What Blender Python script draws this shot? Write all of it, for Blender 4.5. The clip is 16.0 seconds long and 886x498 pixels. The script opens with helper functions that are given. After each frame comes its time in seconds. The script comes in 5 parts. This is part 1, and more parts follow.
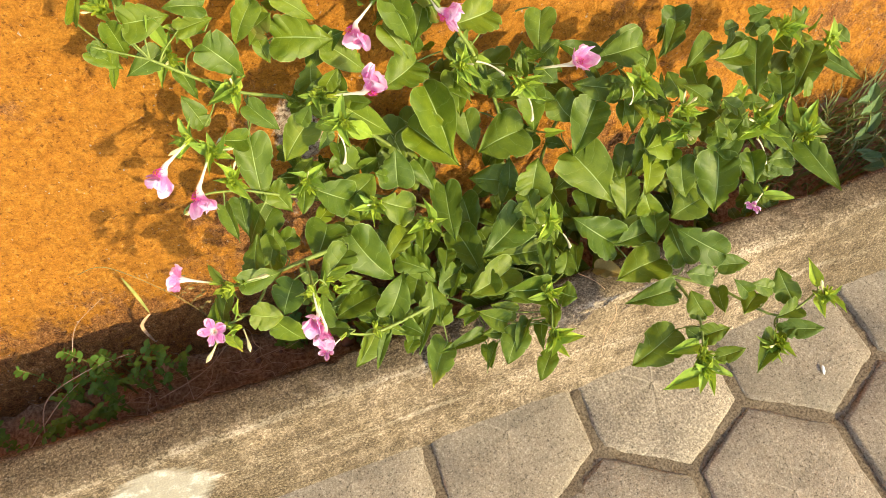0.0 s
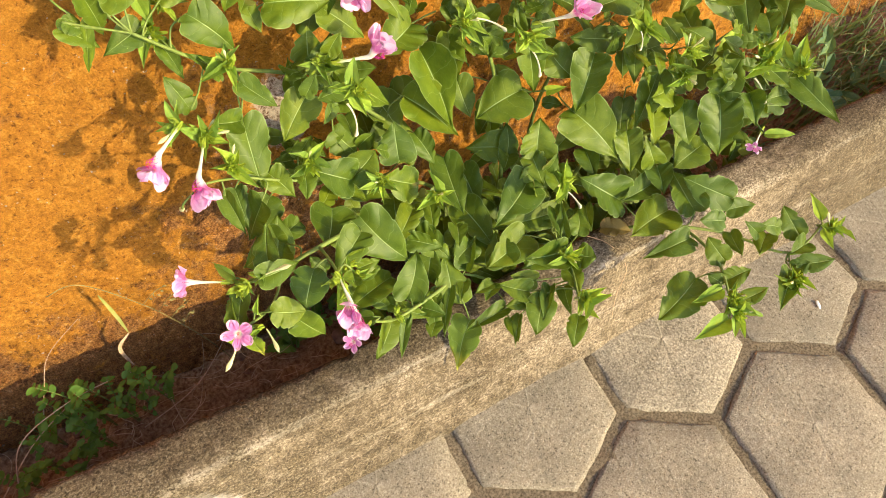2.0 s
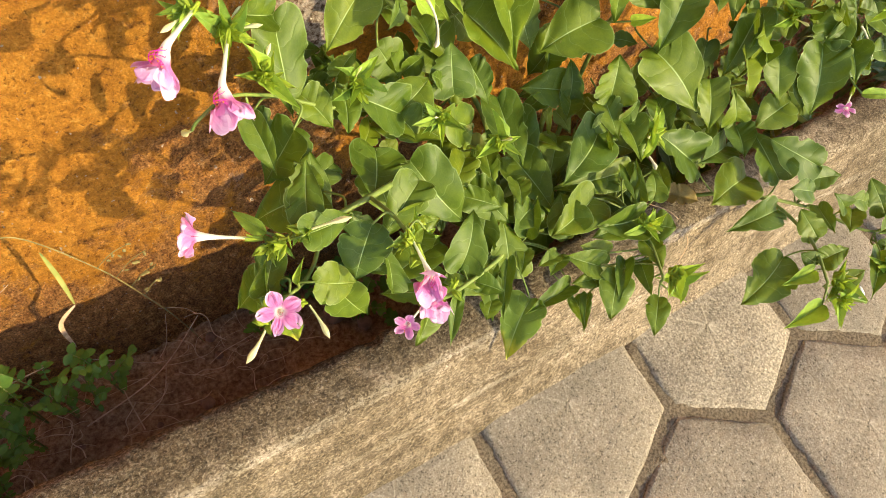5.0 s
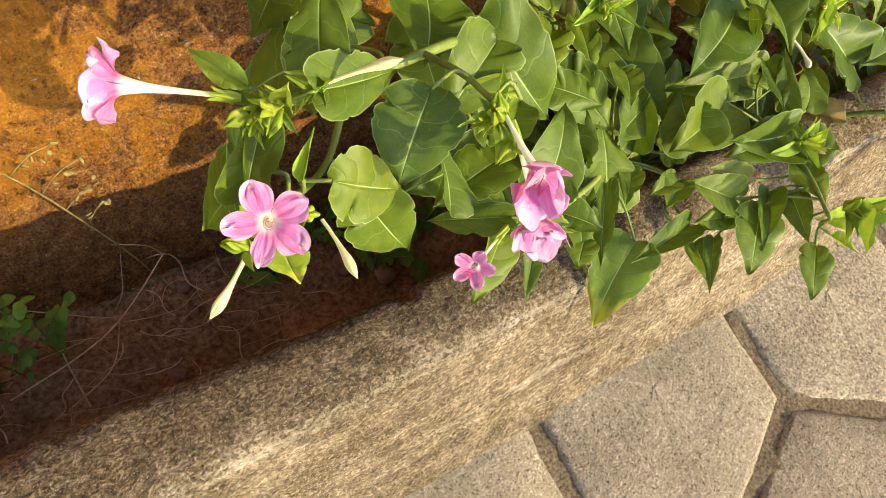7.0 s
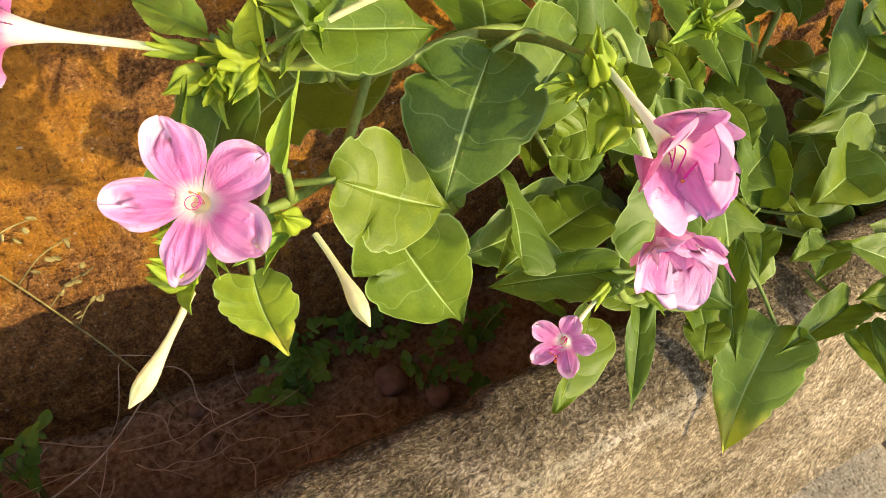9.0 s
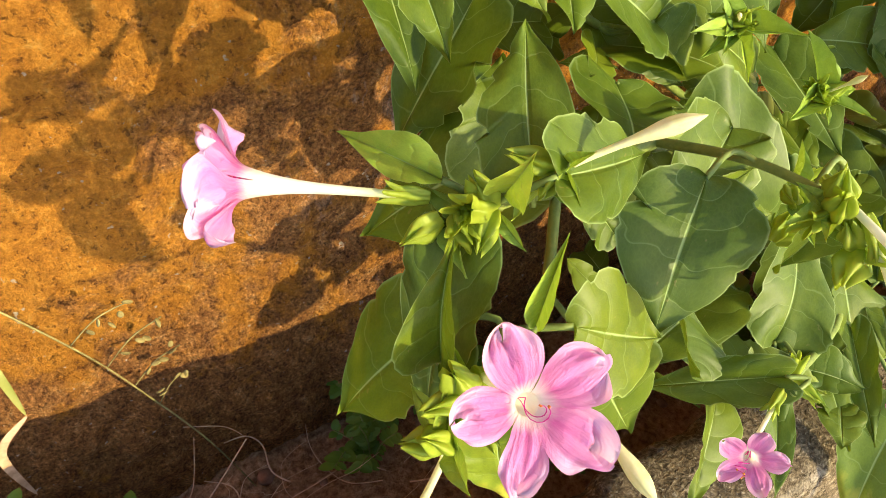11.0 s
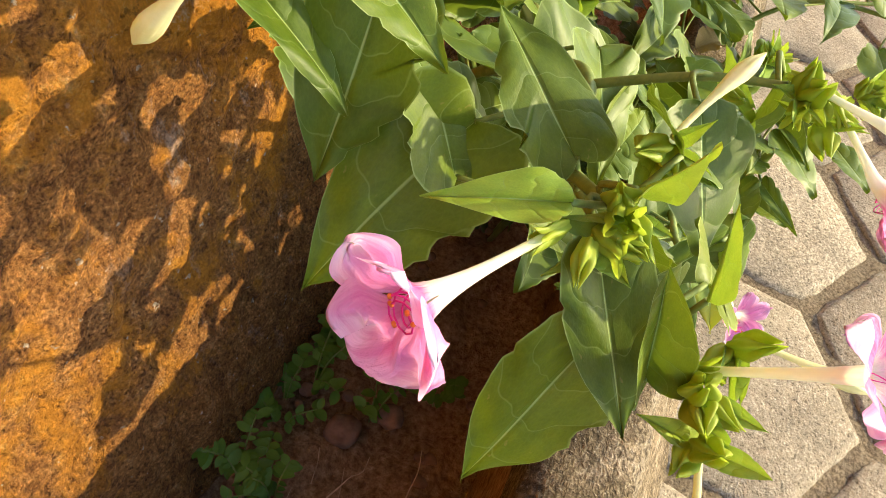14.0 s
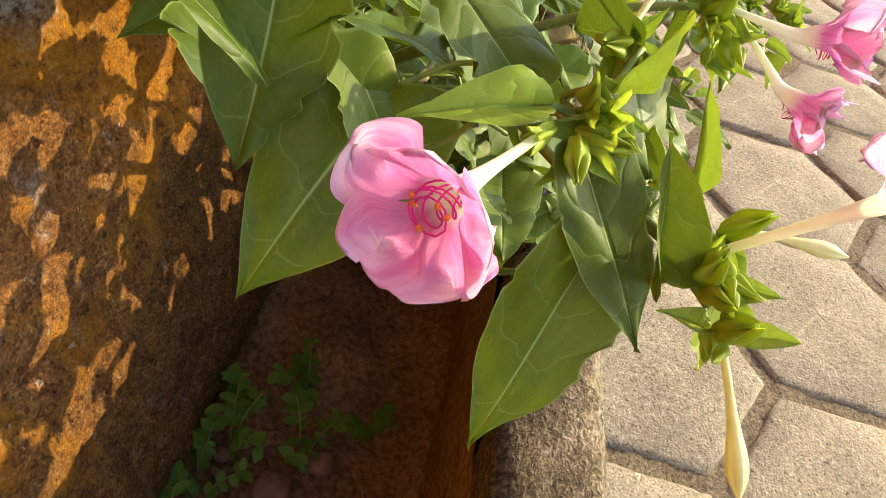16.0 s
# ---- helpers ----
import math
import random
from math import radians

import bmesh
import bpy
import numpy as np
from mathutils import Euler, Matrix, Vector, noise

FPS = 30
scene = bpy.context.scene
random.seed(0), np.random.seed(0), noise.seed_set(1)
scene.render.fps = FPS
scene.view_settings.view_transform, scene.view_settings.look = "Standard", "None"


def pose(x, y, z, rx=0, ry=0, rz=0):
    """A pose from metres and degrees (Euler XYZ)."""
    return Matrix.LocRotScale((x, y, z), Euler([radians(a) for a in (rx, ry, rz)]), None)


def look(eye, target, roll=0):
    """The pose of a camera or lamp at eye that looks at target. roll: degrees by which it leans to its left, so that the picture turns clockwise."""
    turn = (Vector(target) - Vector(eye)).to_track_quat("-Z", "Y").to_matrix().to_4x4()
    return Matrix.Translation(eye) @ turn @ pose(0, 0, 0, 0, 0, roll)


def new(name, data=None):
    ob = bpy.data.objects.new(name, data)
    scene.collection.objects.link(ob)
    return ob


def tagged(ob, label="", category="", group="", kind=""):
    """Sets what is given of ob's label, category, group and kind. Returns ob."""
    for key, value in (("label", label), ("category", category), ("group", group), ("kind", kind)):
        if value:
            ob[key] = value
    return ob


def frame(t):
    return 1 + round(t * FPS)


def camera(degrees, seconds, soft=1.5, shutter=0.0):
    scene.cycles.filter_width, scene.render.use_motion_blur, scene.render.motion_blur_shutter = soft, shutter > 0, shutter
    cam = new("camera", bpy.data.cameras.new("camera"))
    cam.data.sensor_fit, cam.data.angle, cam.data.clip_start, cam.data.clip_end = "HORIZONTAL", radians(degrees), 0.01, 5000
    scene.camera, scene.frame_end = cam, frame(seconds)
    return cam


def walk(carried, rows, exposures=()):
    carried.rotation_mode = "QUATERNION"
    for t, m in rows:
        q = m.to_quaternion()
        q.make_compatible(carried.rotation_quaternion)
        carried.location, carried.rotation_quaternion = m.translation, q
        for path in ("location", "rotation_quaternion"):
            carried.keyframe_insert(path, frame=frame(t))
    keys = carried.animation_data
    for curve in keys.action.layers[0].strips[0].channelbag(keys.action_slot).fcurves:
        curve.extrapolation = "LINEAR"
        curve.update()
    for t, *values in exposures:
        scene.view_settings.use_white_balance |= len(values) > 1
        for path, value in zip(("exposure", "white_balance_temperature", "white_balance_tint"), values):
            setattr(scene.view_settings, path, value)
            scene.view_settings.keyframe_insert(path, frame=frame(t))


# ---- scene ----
cam = camera(66.9, 16.0, soft=0.55)
PATH = [
    (0, (-0.3153, -0.1566, 1.0896), (-0.1480, 0.3147, 0.2237), -0.99),
    (0.5, (-0.3348, -0.1341, 1.0975), (-0.0877, 0.3188, 0.2409), 0.14),
    (1, (-0.3803, -0.1094, 1.0779), (-0.1291, 0.3167, 0.2088), 1.69),
    (1.5, (-0.4162, -0.1013, 1.0390), (-0.1548, 0.3169, 0.1690), 4.18),
    (2, (-0.4337, -0.1027, 1.0250), (-0.1554, 0.3146, 0.1599), 4.85),
    (2.5, (-0.4440, -0.1010, 0.9948), (-0.1674, 0.3203, 0.1311), 4.76),
    (3, (-0.4696, -0.0880, 0.9666), (-0.1738, 0.3153, 0.1007), 7.34),
    (3.2, (-0.4712, -0.0597, 0.9618), (-0.1710, 0.3124, 0.0834), 10.43),
    (5.3, (-0.5296, 0.0470, 0.8032), (-0.1458, 0.3679, -0.0627), 21.05),
    (5.5, (-0.5193, 0.0542, 0.7750), (-0.1478, 0.3733, -0.0969), 20.02),
    (6, (-0.4983, 0.0675, 0.6876), (-0.1309, 0.3382, -0.2022), 23.34),
    (6.5, (-0.4980, 0.0885, 0.6684), (-0.1465, 0.3908, -0.2176), 21.20),
    (7, (-0.4987, 0.1044, 0.6169), (-0.1363, 0.3910, -0.2700), 24.31),
    (7.5, (-0.4920, 0.1114, 0.5819), (-0.1293, 0.4184, -0.2980), 21.38),
    (8, (-0.4898, 0.1213, 0.5657), (-0.1138, 0.5071, -0.2767), 16.80),
    (8.5, (-0.4706, 0.1099, 0.5183), (-0.1027, 0.5714, -0.2890), 12.45),
    (9, (-0.4684, 0.1187, 0.4942), (-0.1072, 0.6129, -0.2966), 10.03),
    (9.5, (-0.4857, 0.1283, 0.4903), (-0.1351, 0.6348, -0.2975), 10.16),
    (9.8, (-0.5004, 0.1407, 0.4961), (-0.1409, 0.6564, -0.2816), 9.51),
    (10, (-0.5033, 0.1458, 0.4986), (-0.1490, 0.6727, -0.2740), 9.37),
    (10.2, (-0.5064, 0.1501, 0.4991), (-0.1497, 0.6776, -0.2719), 9.67),
    (12.3, (-0.5273, 0.2399, 0.5083), (-0.0519, 0.5611, -0.3108), 14.64),
    (12.5, (-0.5392, 0.2462, 0.4919), (-0.0257, 0.5138, -0.3234), 18.40),
    (13, (-0.5557, 0.2658, 0.4800), (-0.0055, 0.4978, -0.3222), 18.69),
    (13.5, (-0.5556, 0.2849, 0.4753), (0.0728, 0.4738, -0.2793), 18.46),
    (14, (-0.5639, 0.2893, 0.4855), (0.0806, 0.3971, -0.2714), 19.30),
    (14.5, (-0.5485, 0.2998, 0.4830), (0.0489, 0.3726, -0.3156), 19.18),
    (15, (-0.5519, 0.3091, 0.4634), (0.0918, 0.3278, -0.3016), 21.93),
    (15.5, (-0.5659, 0.3198, 0.4618), (0.1105, 0.2747, -0.2734), 19.81),
    (16, (-0.5808, 0.3062, 0.4493), (0.1669, 0.2596, -0.2131), 18.34),
]
walk(cam, [(t, look(eye, target, roll)) for t, eye, target, roll in PATH], exposures=[(0, 1.79), (3, 1.79), (5.5, 1.81), (7.5, 1.80), (9, 1.76), (10.2, 1.84), (12.5, 2.05), (14, 2.17), (15, 2.20), (15.5, 2.10), (16, 2.06)])

# ---- world, sun, exposure ----
SUN = Vector((0.53, -1.0, 0.49)).normalized()
world = bpy.data.worlds.new("world")
scene.world = world
world.use_nodes = True
wn, wl = world.node_tree.nodes, world.node_tree.links
sky = wn.new("ShaderNodeTexSky")
sky.sky_type = "NISHITA"
sky.sun_disc = False
sky.sun_elevation = math.asin(SUN.z)
sky.sun_rotation = math.atan2(SUN.x, SUN.y)
wn["Background"].inputs["Strength"].default_value = 0.15
wl.new(sky.outputs["Color"], wn["Background"].inputs["Color"])
sun = new("sun", bpy.data.lights.new("sun", "SUN"))
sun.data.energy, sun.data.angle, sun.data.color = 1.98, radians(0.53), (1.0, 0.87, 0.49)
sun.matrix_world = Matrix.Translation((0, 0, 3)) @ SUN.to_track_quat("Z", "Y").to_matrix().to_4x4()


# ---- material helpers ----
def material(name, rough=0.8, spec=0.3):
    m = bpy.data.materials.new(name)
    m.use_nodes = True
    b = m.node_tree.nodes["Principled BSDF"]
    b.inputs["Roughness"].default_value = rough
    b.inputs["Specular IOR Level"].default_value = spec
    return m, m.node_tree.nodes, m.node_tree.links, b


def coords(n, kind="Object"):
    return n.new("ShaderNodeTexCoord").outputs[kind]


def scaled(n, l, vec, s):
    node = n.new("ShaderNodeMapping")
    node.inputs["Scale"].default_value = s
    l.new(vec, node.inputs["Vector"])
    return node.outputs["Vector"]


def noise_tex(n, l, vec, scale, detail=6, rough=0.6, dist=0.0):
    t = n.new("ShaderNodeTexNoise")
    t.inputs["Scale"].default_value = scale
    t.inputs["Detail"].default_value = detail
    t.inputs["Roughness"].default_value = rough
    t.inputs["Distortion"].default_value = dist
    l.new(vec, t.inputs["Vector"])
    return t.outputs["Fac"]


def ramp(n, l, fac, *stops):
    r = n.new("ShaderNodeValToRGB")
    e = r.color_ramp.elements
    while len(e) < len(stops):
        e.new(0.5)
    for el, (p, c) in zip(e, stops):
        el.position = p
        el.color = (*c, 1) if isinstance(c, tuple) else (c, c, c, 1)
    l.new(fac, r.inputs["Fac"])
    return r.outputs["Color"]


def mix(n, l, fac, a, b, mode="MIX"):
    m = n.new("ShaderNodeMix")
    m.data_type, m.blend_type = "RGBA", mode
    for sock, v in ((m.inputs["Factor"], fac), (m.inputs["A"], a), (m.inputs["B"], b)):
        if isinstance(v, (int, float)):
            sock.default_value = v if sock.type == "VALUE" else (v, v, v, 1)
        elif isinstance(v, tuple):
            sock.default_value = (*v, 1)
        else:
            l.new(v, sock)
    return m.outputs["Result"]


def sums(n, l, op, a, b, clamp=False):
    m = n.new("ShaderNodeMath")
    m.operation, m.use_clamp = op, clamp
    for sock, v in zip(m.inputs, (a, b)):
        if isinstance(v, (int, float)):
            sock.default_value = v
        else:
            l.new(v, sock)
    return m.outputs["Value"]


def bump(n, l, b, height, dist, strength=1.0):
    node = n.new("ShaderNodeBump")
    node.inputs["Distance"].default_value = dist
    node.inputs["Strength"].default_value = strength
    l.new(height, node.inputs["Height"])
    l.new(node.outputs["Normal"], b.inputs["Normal"])


def paver_material():
    m, n, l, b = material("paver_concrete", 0.9, 0.2)
    v = coords(n)
    info = n.new("ShaderNodeObjectInfo").outputs["Random"]
    g = noise_tex(n, l, v, 420, 3, 0.7)
    blotch = noise_tex(n, l, v, 14, 5, 0.6)
    rough = noise_tex(n, l, v, 160, 4, 0.65)
    g = sums(n, l, "ADD", sums(n, l, "MULTIPLY", g, 0.6), sums(n, l, "MULTIPLY", rough, 0.4))
    base = ramp(n, l, g, (0.37, (0.10, 0.076, 0.048)), (0.45, (0.285, 0.225, 0.152)), (0.55, (0.36, 0.288, 0.200)), (0.64, (0.54, 0.445, 0.325)))
    tone = ramp(n, l, blotch, (0.3, 0.70), (0.7, 1.14))
    c = mix(n, l, 1.0, base, tone, "MULTIPLY")
    each = ramp(n, l, info, (0.0, 0.86), (1.0, 1.08))
    c = mix(n, l, 1.0, c, each, "MULTIPLY")
    # some blocks are worn down to their coarse aggregate
    stones = ramp(n, l, noise_tex(n, l, v, 260, 2, 0.5), (0.40, 0.45), (0.50, 0.95), (0.58, 1.55))
    worn = ramp(n, l, info, (0.55, 0.05), (0.70, 0.38))
    c = mix(n, l, worn, c, mix(n, l, 1.0, c, stones, "MULTIPLY"))
    l.new(c, b.inputs["Base Color"])
    bump(n, l, b, sums(n, l, "ADD", g, sums(n, l, "MULTIPLY", noise_tex(n, l, v, 90, 4), 0.6)), 0.0032)
    return m


def joint_material():
    m, n, l, b = material("joint_sand", 0.95, 0.1)
    v = coords(n)
    g = noise_tex(n, l, v, 260, 5, 0.7)
    l.new(ramp(n, l, g, (0.34, (0.08, 0.056, 0.034)), (0.66, (0.29, 0.22, 0.14))), b.inputs["Base Color"])
    bump(n, l, b, g, 0.004)
    return m


def curb_material():
    m, n, l, b = material("curb_concrete", 0.92, 0.15)
    v = coords(n)
    pos = n.new("ShaderNodeSeparateXYZ")
    l.new(v, pos.inputs["Vector"])

    def band(y, half):
        d = sums(n, l, "ABSOLUTE", sums(n, l, "DIVIDE", sums(n, l, "SUBTRACT", pos.outputs["Y"], y), half), 0)
        return sums(n, l, "SUBTRACT", 1.0, d, True)

    # sand grains standing in the washed surface, with dark pits between
    long = scaled(n, l, v, (0.85, 1.0, 1.0))
    fine = noise_tex(n, l, long, 520, 3, 0.65, 0.5)
    grain = noise_tex(n, l, long, 300, 3, 0.65, 0.6)
    g = sums(n, l, "ADD", sums(n, l, "MULTIPLY", fine, 0.35), sums(n, l, "MULTIPLY", grain, 0.65))
    base = ramp(n, l, g, (0.38, (0.080, 0.061, 0.040)), (0.45, (0.160, 0.123, 0.081)), (0.52, (0.242, 0.188, 0.127)), (0.60, (0.43, 0.355, 0.26)))
    # weathering: broad damp stains, streaks along the length, dark lichen at the weedy end
    blotch = noise_tex(n, l, v, 10, 6, 0.62)
    c = mix(n, l, 1.0, base, ramp(n, l, blotch, (0.34, (0.72, 0.66, 0.58)), (0.52, (1.0, 0.95, 0.90)), (0.7, (1.18, 1.11, 1.04))), "MULTIPLY")
    streak = noise_tex(n, l, scaled(n, l, v, (7, 75, 75)), 1.0, 7, 0.66)
    c = mix(n, l, 0.8, c, ramp(n, l, streak, (0.34, 0.74), (0.5, 1.0), (0.66, 1.20)), "MULTIPLY")
    # pale lime along the worn shoulder and down the slope below it
    worn = sums(n, l, "ADD", sums(n, l, "MULTIPLY", band(0.178, 0.012), 0.15), sums(n, l, "ADD", sums(n, l, "MULTIPLY", band(0.140, 0.022), 0.11), sums(n, l, "MULTIPLY", streak, 0.52)))
    worn = sums(n, l, "ADD", worn, sums(n, l, "MULTIPLY", g, 0.42))
    c = mix(n, l, ramp(n, l, worn, (0.575, 0.0), (0.70, 0.55)), c, (0.54, 0.465, 0.375))
    lx = sums(n, l, "SUBTRACT", 1.0, sums(n, l, "ABSOLUTE", sums(n, l, "DIVIDE", sums(n, l, "ADD", pos.outputs["X"], 0.64), 0.13), 0), True)
    lime = ramp(n, l, sums(n, l, "ADD", sums(n, l, "MULTIPLY", sums(n, l, "MULTIPLY", lx, band(0.150, 0.035)), 0.9), sums(n, l, "MULTIPLY", streak, 0.4)), (0.50, 0.0), (0.62, 0.7))
    c = mix(n, l, lime, c, (0.62, 0.58, 0.51))
    lean = sums(n, l, "MULTIPLY", sums(n, l, "ADD", pos.outputs["X"], 0.10), -0.16)
    lean = sums(n, l, "MINIMUM", sums(n, l, "MAXIMUM", lean, -0.05), 0.06)
    far = sums(n, l, "MULTIPLY", sums(n, l, "SUBTRACT", pos.outputs["X"], 0.36), 0.6)
    lean = sums(n, l, "ADD", lean, sums(n, l, "MINIMUM", sums(n, l, "MAXIMUM", far, 0.0), 0.17))
    lean = sums(n, l, "ADD", lean, sums(n, l, "ADD", sums(n, l, "MULTIPLY", band(0.222, 0.034), 0.060), sums(n, l, "MULTIPLY", band(0.240, 0.016), 0.16)))
    grime = sums(n, l, "ADD", sums(n, l, "ADD", sums(n, l, "MULTIPLY", noise_tex(n, l, v, 26, 8, 0.74), 0.72), sums(n, l, "MULTIPLY", g, 0.28)), lean)
    c = mix(n, l, ramp(n, l, grime, (0.475, 0.0), (0.565, 0.76)), c, mix(n, l, 1.0, c, (0.42, 0.40, 0.33), "MULTIPLY"))
    grit = ramp(n, l, noise_tex(n, l, v, 520, 2, 0.5), (0.62, 0.0), (0.70, 0.22))
    c = mix(n, l, grit, c, (0.60, 0.53, 0.43))
    l.new(c, b.inputs["Base Color"])
    bump(n, l, b, sums(n, l, "ADD", sums(n, l, "MULTIPLY", g, 1.5), sums(n, l, "MULTIPLY", noise_tex(n, l, v, 60, 5), 0.6)), 0.0038)
    return m


def wall_material():
    m, n, l, b = material("painted_plaster", 0.92, 0.15)
    v = coords(n)
    fine = noise_tex(n, l, v, 190, 5, 0.7)
    mid = noise_tex(n, l, v, 26, 7, 0.68)
    large = noise_tex(n, l, v, 5.5, 6, 0.65)
    grit = noise_tex(n, l, v, 85, 7, 0.80)
    paint = ramp(n, l, grit, (0.30, (0.22, 0.072, 0.014)), (0.40, (0.51, 0.196, 0.022)), (0.57, (0.70, 0.290, 0.034)), (0.73, (0.82, 0.44, 0.10)))
    bare = ramp(n, l, grit, (0.28, (0.080, 0.032, 0.014)), (0.41, (0.235, 0.095, 0.034)), (0.56, (0.42, 0.185, 0.064)), (0.66, (0.57, 0.30, 0.125)), (0.76, (0.72, 0.56, 0.40)))
    pos = n.new("ShaderNodeSeparateXYZ")
    l.new(v, pos.inputs["Vector"])

    def fall(x, z, rx, rz):
        dx = sums(n, l, "POWER", sums(n, l, "ABSOLUTE", sums(n, l, "DIVIDE", sums(n, l, "SUBTRACT", pos.outputs["X"], x), rx), 0), 2)
        dz = sums(n, l, "POWER", sums(n, l, "ABSOLUTE", sums(n, l, "DIVIDE", sums(n, l, "SUBTRACT", pos.outputs["Z"], z), rz), 0), 2)
        return sums(n, l, "SUBTRACT", 1.0, sums(n, l, "SQRT", sums(n, l, "ADD", dx, dz), 0), True)

    # the paint has come off in a ragged band low down, and in large patches
    patch = sums(n, l, "MAXIMUM", sums(n, l, "MULTIPLY", fall(-0.36, 0.16, 0.25, 0.31), 1.05), sums(n, l, "MAXIMUM", fall(1.0, 0.2, 0.75, 1.2), sums(n, l, "MULTIPLY", fall(0.10, 0.0, 0.7, 0.55), 0.8)))
    low = sums(n, l, "MULTIPLY", fall(-0.5, -0.12, 6.0, 0.33), 1.95)
    spot = sums(n, l, "ADD", sums(n, l, "MULTIPLY", mid, 0.55), sums(n, l, "MULTIPLY", large, 0.55))
    worn = sums(n, l, "ADD", spot, sums(n, l, "MULTIPLY", sums(n, l, "MAXIMUM", patch, low), 0.20))
    flake = noise_tex(n, l, v, 60, 4, 0.6)
    mask = ramp(n, l, sums(n, l, "ADD", worn, sums(n, l, "MULTIPLY", sums(n, l, "SUBTRACT", flake, 0.5), 0.25)), (0.64, 0.0), (0.74, 0.86))
    c = mix(n, l, mask, paint, bare)
    pale = ramp(n, l, noise_tex(n, l, scaled(n, l, v, (34, 34, 15)), 1.0, 6, 0.7), (0.58, 0.0), (0.68, 0.8))
    pale = sums(n, l, "MULTIPLY", pale, sums(n, l, "MULTIPLY", fall(-0.31, 0.22, 0.12, 0.3), 2.0, True))
    c = mix(n, l, pale, c, (0.58, 0.40, 0.31))
    crumb = ramp(n, l, sums(n, l, "ADD", fall(-0.297, 0.325, 0.055, 0.10), sums(n, l, "MULTIPLY", grit, 0.7)), (0.66, 0.0), (0.80, 0.9))
    c = mix(n, l, crumb, c, ramp(n, l, fine, (0.40, (0.24, 0.15, 0.11)), (0.56, (0.72, 0.60, 0.50))))
    pits = ramp(n, l, noise_tex(n, l, v, 190, 4, 0.65), (0.35, 1.0), (0.42, 0.0))
    c = mix(n, l, sums(n, l, "MULTIPLY", pits, 0.5), c, (0.05, 0.022, 0.010))
    chips = ramp(n, l, noise_tex(n, l, v, 150, 3, 0.5), (0.69, 0.0), (0.73, 0.8))
    c = mix(n, l, chips, c, (0.62, 0.50, 0.38))
    # sand grains, dark and pale, stand in the bare plaster
    sand = noise_tex(n, l, v, 430, 3, 0.6)
    c = mix(n, l, sums(n, l, "ADD", sums(n, l, "MULTIPLY", mask, 0.60), 0.22), c, mix(n, l, 1.0, c, ramp(n, l, sand, (0.36, 0.34), (0.46, 0.92), (0.55, 1.05), (0.64, 1.75)), "MULTIPLY"))
    l.new(c, b.inputs["Base Color"])
    h = sums(n, l, "ADD", sums(n, l, "SUBTRACT", sums(n, l, "MULTIPLY", fine, 0.9), sums(n, l, "MULTIPLY", pits, 0.5)), sums(n, l, "MULTIPLY", grit, 1.5))
    bump(n, l, b, sums(n, l, "SUBTRACT", h, sums(n, l, "MULTIPLY", mask, 0.3)), 0.0115)
    return m


def soil_material():
    m, n, l, b = material("dark_soil", 0.95, 0.1)
    v = coords(n)
    g = noise_tex(n, l, v, 150, 6, 0.7)
    broad = noise_tex(n, l, v, 17, 5, 0.6)
    c = ramp(n, l, g, (0.36, (0.18, 0.090, 0.047)), (0.50, (0.33, 0.185, 0.100)), (0.62, (0.45, 0.27, 0.155)), (0.72, (0.56, 0.38, 0.24)))
    c = mix(n, l, 1.0, c, ramp(n, l, broad, (0.35, (0.72, 0.68, 0.66)), (0.65, (1.2, 1.15, 1.1))), "MULTIPLY")
    l.new(c, b.inputs["Base Color"])
    bump(n, l, b, sums(n, l, "ADD", g, broad), 0.008)
    return m


PAVER, JOINT, CURB, WALL, SOIL = paver_material(), joint_material(), curb_material(), wall_material(), soil_material()


# ---- mesh helpers ----
def mesh_of(name, verts, faces, mat, smooth=True):
    me = bpy.data.meshes.new(name)
    me.from_pydata([tuple(p) for p in verts], [], [tuple(q) for q in faces])
    me.materials.append(mat)
    if smooth:
        me.polygons.foreach_set("use_smooth", [True] * len(me.polygons))
    me.update()
    return me


def piece(name, data, parent, m=None, label=""):
    ob = new(name, data)
    ob.parent = parent
    if m is not None:
        ob.matrix_basis = m
    if label:
        ob["label"] = label
    return ob


def grid_faces(nu, nv, wrap=False):
    out = []
    for j in range(nv - 1):
        for i in range(nu if wrap else nu - 1):
            a, c = j * nu + i, j * nu + (i + 1) % nu
            out.append((a, c, c + nu, a + nu))
    return out


def fbm(p, scale, octaves=4):
    return noise.fractal(Vector(p) * scale, 0.8, 2.1, octaves)


# ---- setting ----
# ground under everything, to the horizon
gv = [(x, y, -0.14) for x, y in ((-400, -400), (400, -400), (400, 400), (-400, 400))]
ground = tagged(new("ground", mesh_of("ground", gv, [(0, 1, 2, 3)], SOIL)), "bare dark soil under paving and wall", "ground", kind="structure")

# bed of soil between wall and curb, uneven
BED_Y0, BED_Y1 = 0.225, 0.53


def bed_height(x, y):
    rise = min(1.0, max(0.0, (x - 0.30) / 0.45))
    return -0.085 + 0.13 * rise * rise * (3 - 2 * rise) + 0.02 * fbm((x, y, 0), 9) + 0.008 * fbm((x, y, 3), 45)


nx, ny = 260, 40
bv = []
for j in range(ny):
    for i in range(nx):
        x, y = -1.7 + 3.6 * i / (nx - 1), BED_Y0 + (BED_Y1 - BED_Y0) * j / (ny - 1)
        bv.append((x, y, bed_height(x, y)))
soil_bed = tagged(new("soil_bed", mesh_of("soil_bed", bv, grid_faces(nx, ny), SOIL)), "narrow bed of dark reddish soil between wall and curb", "soil", kind="structure")

